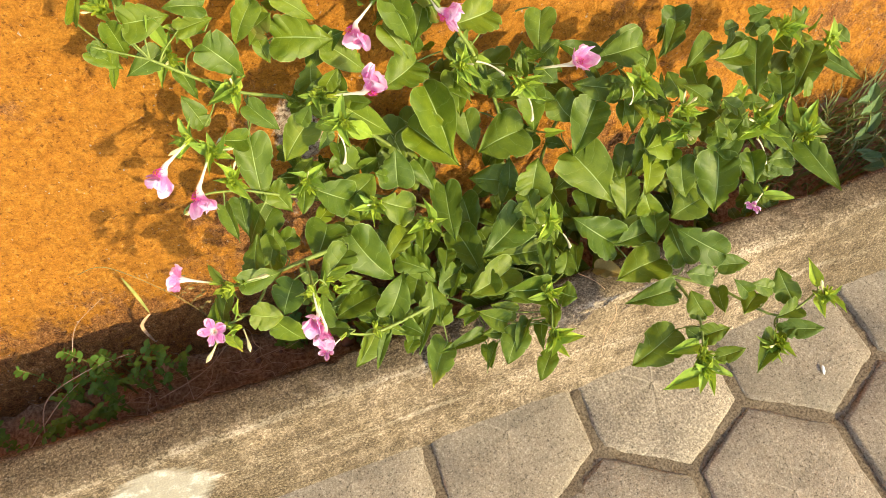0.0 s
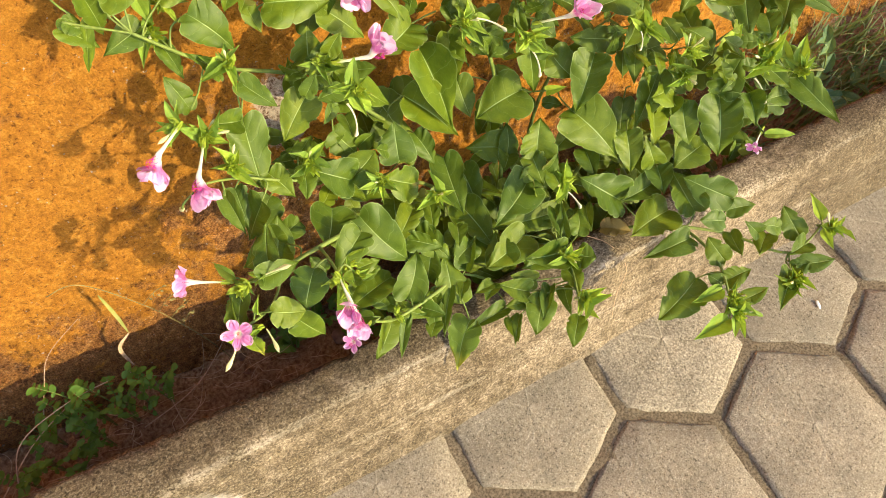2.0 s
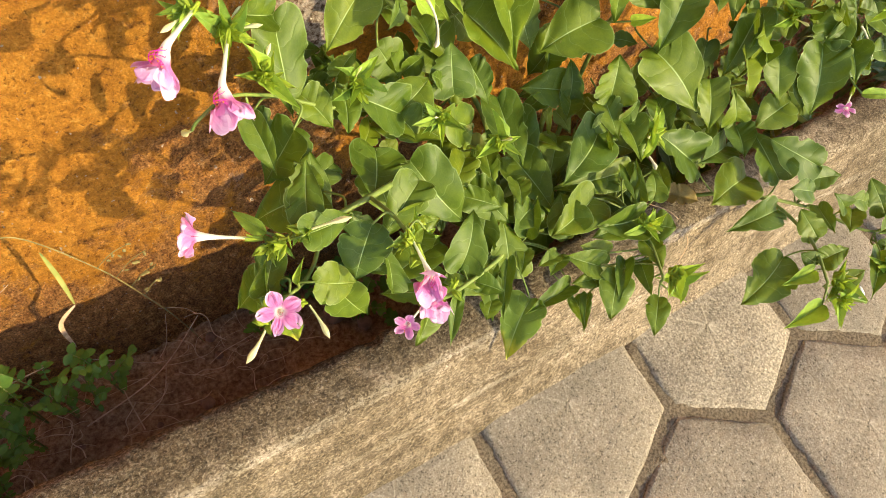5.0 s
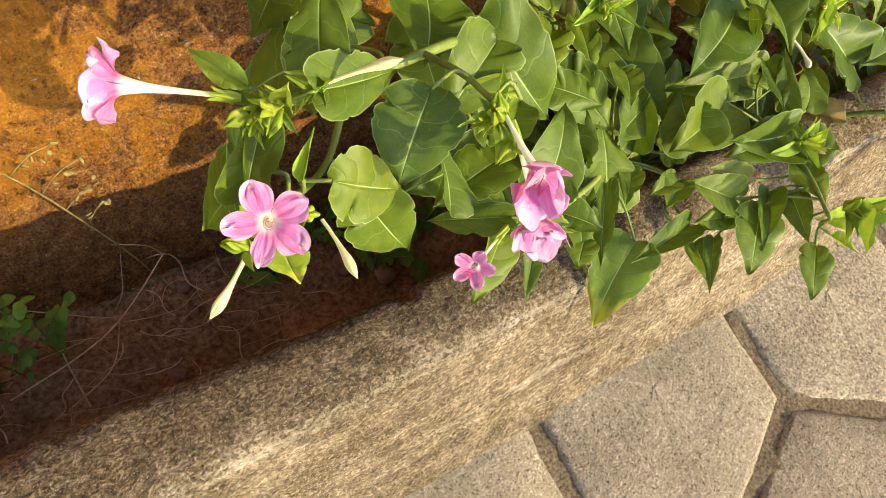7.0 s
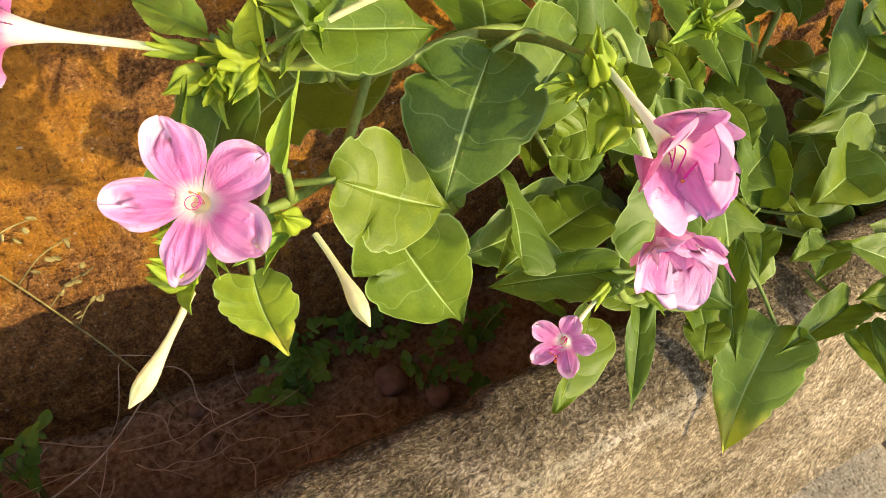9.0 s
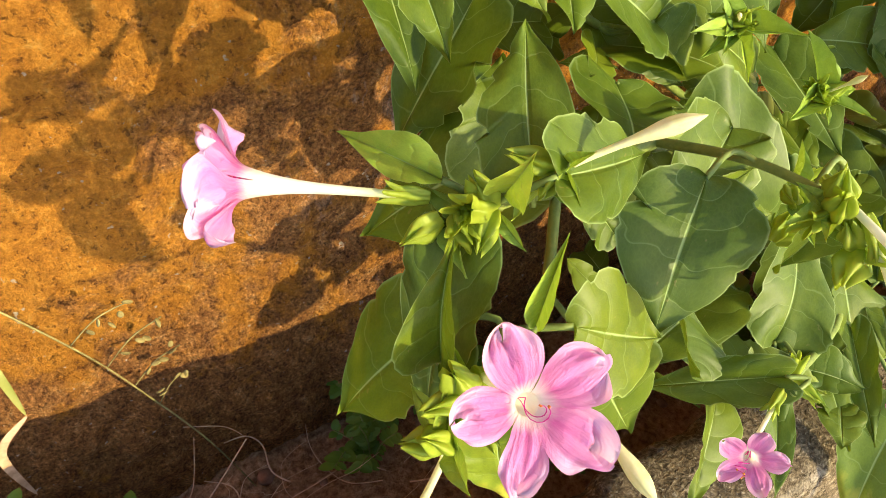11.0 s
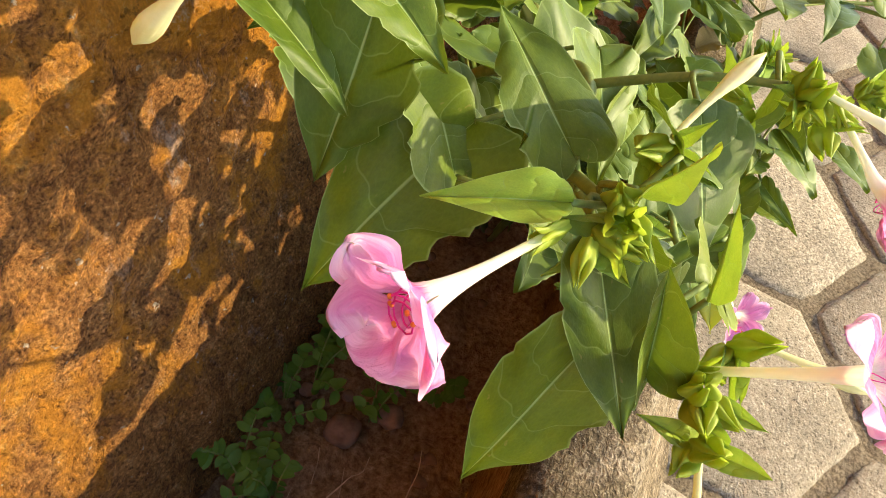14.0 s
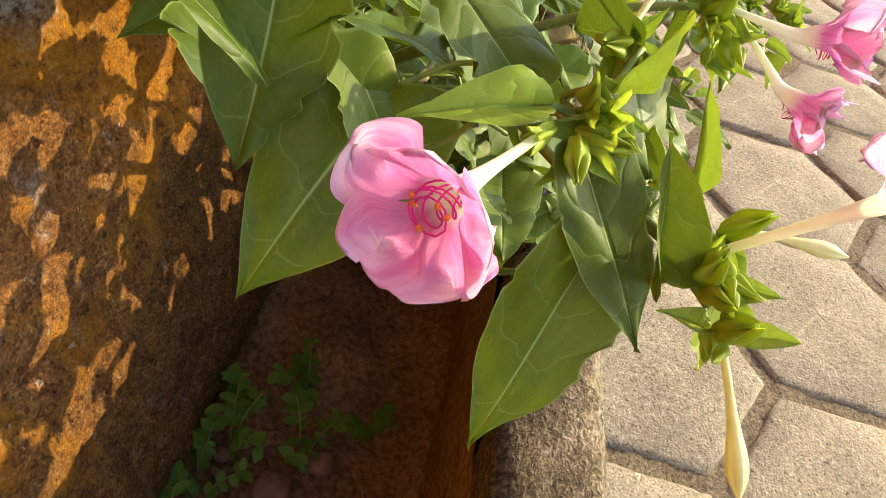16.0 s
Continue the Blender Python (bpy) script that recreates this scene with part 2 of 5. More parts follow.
# wall with a rough plastered face
WALL_Y = 0.56
FACE = [(-0.14, 0.43), (-0.05, 0.435), (0.0, 0.448), (0.05, 0.465), (0.1, 0.487), (0.2, 0.505), (0.35, 0.525), (0.6, 0.545), (0.86, 0.56)]


def wall_face(z):
    """The old wall leans back a little and spreads at its foot."""
    return float(np.interp(z, [a for a, _ in FACE], [b for _, b in FACE]))


nx, nz = 520, 230
wv = []
for j in range(nz):
    for i in range(nx):
        x, z = -1.05 + 2.35 * i / (nx - 1), -0.14 + 1.0 * j / (nz - 1)
        wv.append((x, wall_face(z) + 0.006 * fbm((x, 0, z), 6) + 0.006 * fbm((x, 5, z), 42, 5), z))
wall = tagged(new("wall_north", mesh_of("wall_north", wv, grid_faces(nx, nz), WALL)), "orange painted rough plaster wall, paint worn off low down", "wall", kind="structure")


def box(bm, x0, x1, y0, y1, z0, z1):
    m = Matrix.Translation(((x0 + x1) / 2, (y0 + y1) / 2, (z0 + z1) / 2)) @ Matrix.Diagonal((x1 - x0, y1 - y0, z1 - z0, 1))
    bmesh.ops.create_cube(bm, size=1, matrix=m)


def done(bm, name, mat, smooth=False):
    me = bpy.data.meshes.new(name)
    bm.to_mesh(me)
    bm.free()
    me.materials.append(mat)
    if smooth:
        me.polygons.foreach_set("use_smooth", [True] * len(me.polygons))
    return me


bm = bmesh.new()
box(bm, -6, -1.05, WALL_Y, 0.72, -0.14, 2.3)
box(bm, 1.3, 7, WALL_Y, 0.72, -0.14, 2.3)
box(bm, -1.05, 1.3, WALL_Y, 0.72, 0.86, 2.3)
box(bm, -1.05, 1.3, 0.60, 0.72, -0.14, 0.86)
piece("wall_body", done(bm, "wall_body", WALL), wall)

# curb: sloping front, worn shoulder, flat top, upright back
CURB_PROFILE = [(0.104, -0.1), (0.106, -0.002), (0.113, 0.006), (0.122, 0.022), (0.140, 0.062), (0.158, 0.105), (0.172, 0.142), (0.177, 0.153), (0.183, 0.159), (0.195, 0.162), (0.218, 0.162), (0.231, 0.160), (0.237, 0.153), (0.239, 0.12)]


def curb_spread(x):
    """The cast curb widens towards the weedy end."""
    return min(0.024, max(0.0, (-0.40 - x) * 0.055))


def curb_mesh(x0, x1, step):
    count = int((x1 - x0) / step) + 1
    prof = []
    for (y0, z0), (y1, z1) in zip(CURB_PROFILE, CURB_PROFILE[1:]):
        k = max(1, int(math.hypot(y1 - y0, z1 - z0) / max(step, 0.004)))
        prof += [(y0 + (y1 - y0) * a / k, z0 + (z1 - z0) * a / k) for a in range(k)]
    prof.append(CURB_PROFILE[-1])
    vs = []
    for i in range(count):
        x = x0 + (x1 - x0) * i / (count - 1)
        for y, z in prof:
            d = 0.003 * fbm((x, y, z), 14, 4) + 0.0014 * fbm((x, y + 4, z), 70, 4)
            back = max(0.0, (y - 0.19) / 0.049)
            chip = 0.0045 * max(0.0, fbm((x, 7, 0), 38, 3) - 0.05) * (back > 0.75)
            vs.append((x, y - d * 0.6 + curb_spread(x) * back - chip, (z + d if z > 0.02 else z) - chip))
    return mesh_of("curb", vs, [f[::-1] for f in grid_faces(len(prof), count)], CURB)


curb = tagged(new("curb", curb_mesh(-1.3, 1.4, 0.005)), "weathered grey concrete curb with pale scuffs and moss stains", "curb", kind="structure")
piece("curb_run", curb_mesh(-6, -1.3, 0.2), curb)
piece("curb_run", curb_mesh(1.4, 7, 0.2), curb)
# back face: its shade is put into the colour with the soil's brown
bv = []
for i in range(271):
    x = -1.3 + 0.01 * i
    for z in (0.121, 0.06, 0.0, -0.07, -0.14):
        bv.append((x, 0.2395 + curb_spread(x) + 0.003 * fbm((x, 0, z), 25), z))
piece("curb_back", mesh_of("curb_back", bv, [f[::-1] for f in grid_faces(5, 271)], SOIL), curb, None, "back of the curb, its shade put in as soil brown")

# paving of hexagonal concrete blocks with sanded joints
SIDE, TURN_HEX, GAP = 0.15, radians(-2.3), 0.0072
pv = [(x, y, -0.012) for x, y in ((-400, -400), (400, -400), (400, 0.118), (-400, 0.118))]
pavement = tagged(new("pavement", mesh_of("pavement", pv, [(0, 1, 2, 3)], JOINT)), "grey hexagonal concrete paving blocks with dark sanded joints", "pavement", kind="structure")


def paver_mesh(seed):
    rnd = random.Random(seed)
    rings = []
    inner = SIDE - GAP / math.cos(math.pi / 6)
    for r, z in ((inner, -0.016), (inner, -0.007), (inner - 0.0035, -0.002), (inner - 0.009, 0.0), (inner * 0.55, 0.0008)):
        ring = []
        for k in range(6):
            a0, a1 = math.pi / 3 * k + math.pi / 6, math.pi / 3 * (k + 1) + math.pi / 6
            for s in range(4):
                p = Vector((math.cos(a0), math.sin(a0), 0)).lerp(Vector((math.cos(a1), math.sin(a1), 0)), s / 4) * r
                w = 0.0022 if r > inner * 0.9 else 0.0
                ring.append((p.x + rnd.uniform(-w, w), p.y + rnd.uniform(-w, w), z + rnd.uniform(-w, w) * 0.5))
        rings.append(ring)
    vs = [p for ring in rings for p in ring] + [(0, 0, 0.001)]
    fs = grid_faces(24, len(rings), True)
    top = 24 * (len(rings) - 1)
    fs += [(top + i, top + (i + 1) % 24, len(vs) - 1) for i in range(24)]
    return mesh_of("paver", vs, fs, PAVER)


def cut_at_curb(me, m):
    bm = bmesh.new()
    bm.from_mesh(me)
    inv = m.inverted()
    r = bmesh.ops.bisect_plane(bm, geom=bm.verts[:] + bm.edges[:] + bm.faces[:], plane_co=inv @ Vector((0, 0.110, 0)), plane_no=inv.to_3x3() @ Vector((0, 1, 0)), clear_outer=True)
    return done(bm, "paver", PAVER, True)


# mortar lying nearly flush in the joints, uneven, and cracked along its edges
jn = 300
jv = []
for j in range(120):
    for i in range(jn):
        x, y = -1.0 + 2.6 * i / (jn - 1), -0.95 + 1.065 * j / 119
        jv.append((x, y, -0.0045 + 0.003 * fbm((x, y, 1), 30) + 0.002 * fbm((x, y, 2), 120)))
piece("mortar", mesh_of("mortar", jv, grid_faces(jn, 120), JOINT), pavement, None, "brown sandy mortar in the joints")
paver_kinds = [paver_mesh(s) for s in range(6)]
rng = random.Random(5)
turn = Matrix.Rotation(TURN_HEX, 4, "Z")
for row in range(-12, 1):
    for col in range(-8, 16):
        cx = 3 ** 0.5 * SIDE * (col + 0.5 * (row % 2)) + 3 ** 0.5 * SIDE / 2
        cy = 1.5 * SIDE * row + SIDE * 0.5
        c = turn @ Vector((cx, cy, 0))
        if c.y - SIDE > 0.10 or c.x < -2 or c.x > 3.4:
            continue
        m = Matrix.Translation((c.x, c.y, rng.uniform(-0.0025, 0.002))) @ turn @ Euler((rng.gauss(0, 0.006), rng.gauss(0, 0.006), 0)).to_matrix().to_4x4()
        me = rng.choice(paver_kinds)
        if c.y + SIDE > 0.108:
            me = cut_at_curb(me, m)
        piece("paver", me, pavement, m)

# ---- plant materials ----
def petal_uv(n):
    uv = n.new("ShaderNodeUVMap")
    sep = n.new("ShaderNodeSeparateXYZ")
    return uv, sep


def see_through(m, n, l, b, colour, amount):
    t = n.new("ShaderNodeBsdfTranslucent")
    if isinstance(colour, tuple):
        t.inputs["Color"].default_value = (*colour, 1)
    else:
        l.new(colour, t.inputs["Color"])
    mx = n.new("ShaderNodeMixShader")
    mx.inputs["Fac"].default_value = amount
    l.new(b.outputs["BSDF"], mx.inputs[1])
    l.new(t.outputs["BSDF"], mx.inputs[2])
    l.new(mx.outputs["Shader"], n["Material Output"].inputs["Surface"])


def leaf_material(name, dark, light, glow, yellow=False):
    m, n, l, b = material(name, 0.46, 0.22)
    uv, sep = petal_uv(n)
    l.new(uv.outputs["UV"], sep.inputs["Vector"])
    info = n.new("ShaderNodeObjectInfo").outputs["Random"]
    isle = n.new("ShaderNodeNewGeometry").outputs["Random Per Island"]
    each = sums(n, l, "FRACT", sums(n, l, "ADD", info, isle), 0)
    obj = coords(n)
    wander = noise_tex(n, l, obj, 2.2, 2, 0.5)
    a = sums(n, l, "ABSOLUTE", sums(n, l, "SUBTRACT", sep.outputs["X"], 0.5), 0)
    v = sep.outputs["Y"]
    # side veins arch forward from the midrib, unevenly spaced
    arch = sums(n, l, "SUBTRACT", sums(n, l, "MULTIPLY", a, 1.5), sums(n, l, "MULTIPLY", sums(n, l, "MULTIPLY", a, a), 3.4))
    q = sums(n, l, "SUBTRACT", sums(n, l, "MULTIPLY", v, 4.7), arch)
    q = sums(n, l, "ADD", q, sums(n, l, "MULTIPLY", wander, 1.6))
    side = sums(n, l, "ABSOLUTE", sums(n, l, "SUBTRACT", sums(n, l, "FRACT", q, 0), 0.5), 0)
    near = noise_tex(n, l, obj, 4.0, 5, 0.6)
    fine = noise_tex(n, l, obj, 60.0, 4, 0.7)
    sidev = ramp(n, l, side, (0.008, 1.0), (0.026, 0.0))
    mid = ramp(n, l, a, (0.005, 1.0), (0.014, 0.0))
    vein = sums(n, l, "MAXIMUM", sums(n, l, "MULTIPLY", sidev, 0.22), sums(n, l, "MULTIPLY", mid, 0.85))
    c = mix(n, l, ramp(n, l, near, (0.3, 0.0), (0.7, 1.0)), dark, light)
    c = mix(n, l, 1.0, c, ramp(n, l, each, (0.0, (0.68, 0.76, 0.92)), (0.5, (1.0, 1.0, 1.0)), (0.85, (1.22, 1.14, 0.95)), (1.0, (1.40, 1.22, 0.9))), "MULTIPLY")
    c = mix(n, l, 0.5, c, ramp(n, l, fine, (0.3, 0.68), (0.7, 1.28)), "MULTIPLY")
    net = n.new("ShaderNodeTexVoronoi")
    net.feature = "DISTANCE_TO_EDGE"
    net.inputs["Scale"].default_value = 24.0
    l.new(uv.outputs["UV"], net.inputs["Vector"])
    web = ramp(n, l, net.outputs["Distance"], (0.0, 1.0), (0.14, 0.0))
    c = mix(n, l, sums(n, l, "MULTIPLY", web, 0.05), c, (0.28, 0.36, 0.10))
    spots = ramp(n, l, noise_tex(n, l, obj, 15.0, 2, 0.4), (0.73, 0.0), (0.77, 0.5))
    c = mix(n, l, spots, c, (0.24, 0.19, 0.06))
    if yellow:
        turn_to = sums(n, l, "ADD", v, sums(n, l, "MULTIPLY", near, 0.35))
        c = mix(n, l, ramp(n, l, turn_to, (0.86, 0.0), (1.02, 0.85)), c, (0.42, 0.37, 0.04))
        c = mix(n, l, ramp(n, l, sums(n, l, "ADD", turn_to, sums(n, l, "MULTIPLY", fine, 0.25)), (1.20, 0.0), (1.28, 0.8)), c, (0.22, 0.11, 0.04))
    edge = ramp(n, l, a, (0.480, 0.0), (0.5, 0.7))
    c = mix(n, l, sums(n, l, "MAXIMUM", vein, edge), c, (0.32, 0.41, 0.13))
    l.new(c, b.inputs["Base Color"])
    l.new(ramp(n, l, fine, (0.3, 0.36), (0.7, 0.58)), b.inputs["Roughness"])
    pillow = sums(n, l, "MULTIPLY", ramp(n, l, side, (0.0, 0.0), (0.14, 0.6), (0.42, 1.0)), 0.28)
    low = sums(n, l, "ADD", sums(n, l, "MULTIPLY", ramp(n, l, a, (0.0, 1.0), (0.05, 0.0)), 0.45), sums(n, l, "MULTIPLY", web, 0.012))
    bump(n, l, b, sums(n, l, "SUBTRACT", sums(n, l, "ADD", pillow, sums(n, l, "MULTIPLY", fine, 0.02)), low), 0.0011, 0.9)
    t = mix(n, l, sums(n, l, "MULTIPLY", vein, 0.6), glow, (0.17, 0.25, 0.05))
    see_through(m, n, l, b, t, 0.21)
    return m


def plain_plant(name, lo, hi, scale, rough=0.55, glow=None, amount=0.3):
    m, n, l, b = material(name, rough, 0.3)
    v = coords(n)
    g = noise_tex(n, l, v, scale, 5, 0.65)
    l.new(ramp(n, l, g, (0.3, lo), (0.7, hi)), b.inputs["Base Color"])
    bump(n, l, b, g, 0.0006, 0.6)
    if glow:
        see_through(m, n, l, b, glow, amount)
    return m


def corolla_material():
    m, n, l, b = material("pink_petal", 0.6, 0.2)
    uv, sep = petal_uv(n)
    l.new(uv.outputs["UV"], sep.inputs["Vector"])
    streak = noise_tex(n, l, scaled(n, l, uv.outputs["UV"], (60, 3, 1)), 1.0, 5, 0.65)
    rays = sums(n, l, "ADD", sep.outputs["Y"], sums(n, l, "MULTIPLY", sums(n, l, "SUBTRACT", streak, 0.5), ramp(n, l, sep.outputs["Y"], (0.60, 0.0), (0.66, 0.14), (0.80, 0.10))))
    c = ramp(n, l, rays, (0.0, (0.55, 0.62, 0.25)), (0.20, (0.82, 0.80, 0.60)), (0.52, (0.86, 0.84, 0.72)), (0.60, (0.87, 0.83, 0.66)), (0.65, (0.86, 0.68, 0.68)), (0.72, (0.73, 0.23, 0.49)), (0.84, (0.76, 0.25, 0.54)), (0.955, (0.79, 0.35, 0.61)), (1.0, (0.86, 0.58, 0.76)))
    side = sums(n, l, "ABSOLUTE", sums(n, l, "SUBTRACT", sums(n, l, "FRACT", sums(n, l, "MULTIPLY", sep.outputs["X"], 5.0), 0), 0.5), 0)
    side = sums(n, l, "ADD", side, sums(n, l, "MULTIPLY", sums(n, l, "SUBTRACT", streak, 0.5), 0.35))
    margin = sums(n, l, "MULTIPLY", ramp(n, l, side, (0.28, 0.0), (0.48, 0.48)), ramp(n, l, sep.outputs["Y"], (0.74, 0.0), (0.86, 1.0)))
    c = mix(n, l, margin, c, (0.90, 0.72, 0.83))
    heart = sums(n, l, "MULTIPLY", ramp(n, l, side, (0.02, 0.7), (0.16, 0.0)), ramp(n, l, sep.outputs["Y"], (0.66, 0.0), (0.72, 1.0), (0.86, 0.0)))
    c = mix(n, l, heart, c, (0.66, 0.10, 0.38))
    c = mix(n, l, ramp(n, l, sep.outputs["Y"], (0.60, 0.10), (0.68, 0.50)), c, ramp(n, l, streak, (0.25, (0.80, 0.56, 0.74)), (0.6, (1.05, 1.06, 1.05))), "MULTIPLY")
    l.new(c, b.inputs["Base Color"])
    crinkle = noise_tex(n, l, scaled(n, l, uv.outputs["UV"], (34, 16, 1)), 1.0, 5, 0.65, 0.6)
    bump(n, l, b, sums(n, l, "MULTIPLY", sums(n, l, "ADD", sums(n, l, "MULTIPLY", streak, 0.7), crinkle), ramp(n, l, sep.outputs["Y"], (0.56, 0.0), (0.72, 1.0))), 0.0013, 0.9)
    see_through(m, n, l, b, c, 0.42)
    return m


LEAF = leaf_material("green_leaf", (0.055, 0.094, 0.005), (0.110, 0.152, 0.008), (0.145, 0.205, 0.009))
YOUNG = leaf_material("young_leaf", (0.17, 0.27, 0.028), (0.30, 0.39, 0.050), (0.42, 0.56, 0.035))
YELLOWING = leaf_material("yellowing_leaf", (0.085, 0.135, 0.010), (0.16, 0.215, 0.016), (0.20, 0.28, 0.012), True)
STEM = plain_plant("green_stem", (0.10, 0.145, 0.025), (0.21, 0.25, 0.05), 160)
BRACT = plain_plant("bract_green", (0.20, 0.27, 0.018), (0.40, 0.45, 0.045), 140, 0.5, (0.50, 0.62, 0.05), 0.36)
BUD = plain_plant("cream_bud", (0.62, 0.60, 0.25), (0.82, 0.76, 0.48), 120, 0.5, (0.8, 0.75, 0.35), 0.3)
WITHERED = plain_plant("withered_tube", (0.42, 0.34, 0.20), (0.72, 0.66, 0.46), 200)
ANTHER = plain_plant("stamen_red", (0.52, 0.008, 0.20), (0.72, 0.02, 0.33), 300)
POLLEN = plain_plant("orange_anther", (0.50, 0.12, 0.02), (0.75, 0.24, 0.04), 300)
PETAL = corolla_material()


# ---- plant meshes ----
def sheet(name, nu, nv, at, mat, wrap=False):
    """A mesh over u, v in 0..1 whose points at(u, v) gives, with u, v as its UV map."""
    us = [i / (nu if wrap else nu - 1) for i in range(nu)]
    vs = [j / (nv - 1) for j in range(nv)]
    me = mesh_of(name, [at(u, v) for v in vs for u in us], grid_faces(nu, nv, wrap), mat)
    lay = me.uv_layers.new(name="UVMap")
    for poly in me.polygons:
        for li in poly.loop_indices:
            k = me.loops[li].vertex_index
            lay.data[li].uv = (us[k % nu], vs[k // nu])
    return me


# half outlines of a blade, from the notch at its base round to its tip: across, along
HEART = [(0.0, 0.0), (0.11, -0.055), (0.235, -0.085), (0.36, -0.065), (0.45, 0.005), (0.495, 0.11), (0.50, 0.235), (0.475, 0.375), (0.415, 0.515), (0.325, 0.65), (0.205, 0.785), (0.078, 0.91), (0.0, 1.0)]
ARROW = [(0.0, 0.0), (0.12, -0.040), (0.27, -0.062), (0.405, -0.035), (0.488, 0.035), (0.50, 0.135), (0.485, 0.265), (0.435, 0.40), (0.355, 0.535), (0.258, 0.67), (0.150, 0.80), (0.052, 0.915), (0.0, 1.0)]
OVAL = [(0.0, 0.0), (0.09, -0.030), (0.21, -0.030), (0.335, 0.02), (0.435, 0.10), (0.49, 0.20), (0.50, 0.32), (0.478, 0.455), (0.415, 0.59), (0.315, 0.72), (0.195, 0.84), (0.078, 0.94), (0.0, 1.0)]
LANCE = [(0.0, 0.0), (0.10, 0.0), (0.22, 0.025), (0.35, 0.08), (0.45, 0.15), (0.50, 0.24), (0.485, 0.35), (0.415, 0.475), (0.32, 0.60), (0.22, 0.72), (0.125, 0.83), (0.05, 0.925), (0.0, 1.0)]


def leaf_mesh(seed, mat, droop, fold, bites, wave=1.0, shape=HEART):
    """A leaf of length and width 1, its blade puckered between the veins, with a wavy, nibbled margin."""
    rnd = random.Random(seed)
    ph = [rnd.uniform(0, 6.28) for _ in range(9)]
    bent, lop, twist = rnd.uniform(-0.06, 0.06), rnd.uniform(-0.08, 0.08), rnd.uniform(-0.10, 0.10)
    f1, f2 = rnd.uniform(8, 13), rnd.uniform(22, 32)
    marks = [(rnd.choice((-1, 1)), rnd.uniform(0.22, 0.85), rnd.uniform(0.012, 0.035), rnd.uniform(0.10, 0.30)) for _ in range(bites)]
    marks += [(rnd.choice((-1, 1)), rnd.uniform(0.2, 0.9), 0.014, rnd.uniform(0.04, 0.10)) for _ in range(7)]
    ts = [i / 12 for i in range(13)]

    def at(u, v):
        a = 2 * u - 1
        s = 1 if a > 0 else -1
        bx, by = (float(np.interp(v, ts, [p[k] for p in shape])) for k in (0, 1))
        side = 1 + lop * s
        for t, c, w, d in marks:
            if a * t > 0:
                side -= d * math.exp(-((v - c) / w) ** 4)
        side += wave * (0.020 * math.sin(f1 * v + ph[0] + 2 * s) + 0.007 * math.sin(f2 * v + ph[1] + s))
        m = v ** 1.15
        x = a * bx * side + bent * math.sin(math.pi * m)
        y = m + (by - m) * abs(a) ** 1.25
        e = abs(a) * bx
        z = fold * e * 1.3 + droop * 1.6 * m * (1 - m) + twist * a * bx * m
        z += wave * abs(a) ** 2.0 * (0.034 * math.sin(f1 * 1.1 * v + ph[3] + 1.7 * s) + 0.012 * math.sin(f2 * v + ph[4] - s))
        z += 0.005 * math.sin(24 * v - 7 * abs(a) + ph[6]) * min(1, 4 * e) * (1 - abs(a)) + 0.014 * math.sin(6 * v + 4 * a + ph[5]) - 0.05 * abs(a) ** 3 * bx
        return x, y, z
    return sheet("leaf", 17, 37, at, mat)


LEAVES = [leaf_mesh(11 + i, LEAF, d, fo, bi, wv, sh) for i, (d, fo, bi, wv, sh) in enumerate((
    (0.08, 0.12, 1, 0.8, HEART), (0.20, 0.10, 2, 1.2, ARROW), (0.05, 0.22, 0, 1.0, HEART), (0.14, 0.05, 2, 1.1, OVAL), (0.26, 0.16, 1, 1.4, HEART),
    (0.03, 0.12, 3, 0.9, HEART), (0.12, 0.32, 1, 1.2, ARROW), (0.20, 0.26, 2, 1.4, HEART), (0.32, 0.10, 3, 1.2, ARROW), (0.08, 0.55, 0, 1.5, ARROW), (0.12, 0.10, 4, 1.3, OVAL)))]
LEAVES.append(leaf_mesh(35, YELLOWING, 0.10, 0.12, 3, 1.0, ARROW))
YOUNG_LEAVES = [leaf_mesh(41 + i, YOUNG, d, fo, 0, wv, sh) for i, (d, fo, wv, sh) in enumerate(((0.08, 0.4, 1.0, LANCE), (0.2, 0.3, 1.4, OVAL), (-0.05, 0.6, 1.2, LANCE), (0.3, 0.5, 1.6, LANCE), (0.15, 0.8, 1.4, ARROW)))]


def tube(name, pts, radii, mat, sides=8):
    pts = [Vector(p) for p in pts]
    vs = []
    up = Vector((0.13, 0.31, 0.94))
    for i, p in enumerate(pts):
        d = (pts[min(i + 1, len(pts) - 1)] - pts[max(i - 1, 0)]).normalized()
        s = d.cross(up).normalized()
        t = s.cross(d)
        r = radii[i] if isinstance(radii, (list, tuple)) else radii
        vs += [p + (s * math.cos(6.2832 * k / sides) + t * math.sin(6.2832 * k / sides)) * r for k in range(sides)]
    fs = grid_faces(sides, len(pts), True)
    n0 = len(pts) * sides
    fs += [tuple(range(sides))[::-1], tuple(range(n0 - sides, n0))]
    return mesh_of(name, vs, fs, mat)


def smooth_path(pts, per=6):
    pts = [Vector(p) for p in pts]
    out = []
    for i in range(len(pts) - 1):
        p0, p1, p2, p3 = pts[max(i - 1, 0)], pts[i], pts[i + 1], pts[min(i + 2, len(pts) - 1)]
        for k in range(per):
            t = k / per
            out.append(0.5 * ((2 * p1) + (p2 - p0) * t + (2 * p0 - 5 * p1 + 4 * p2 - p3) * t * t + (3 * p1 - p0 - 3 * p2 + p3) * t ** 3))
    out.append(pts[-1])
    return out


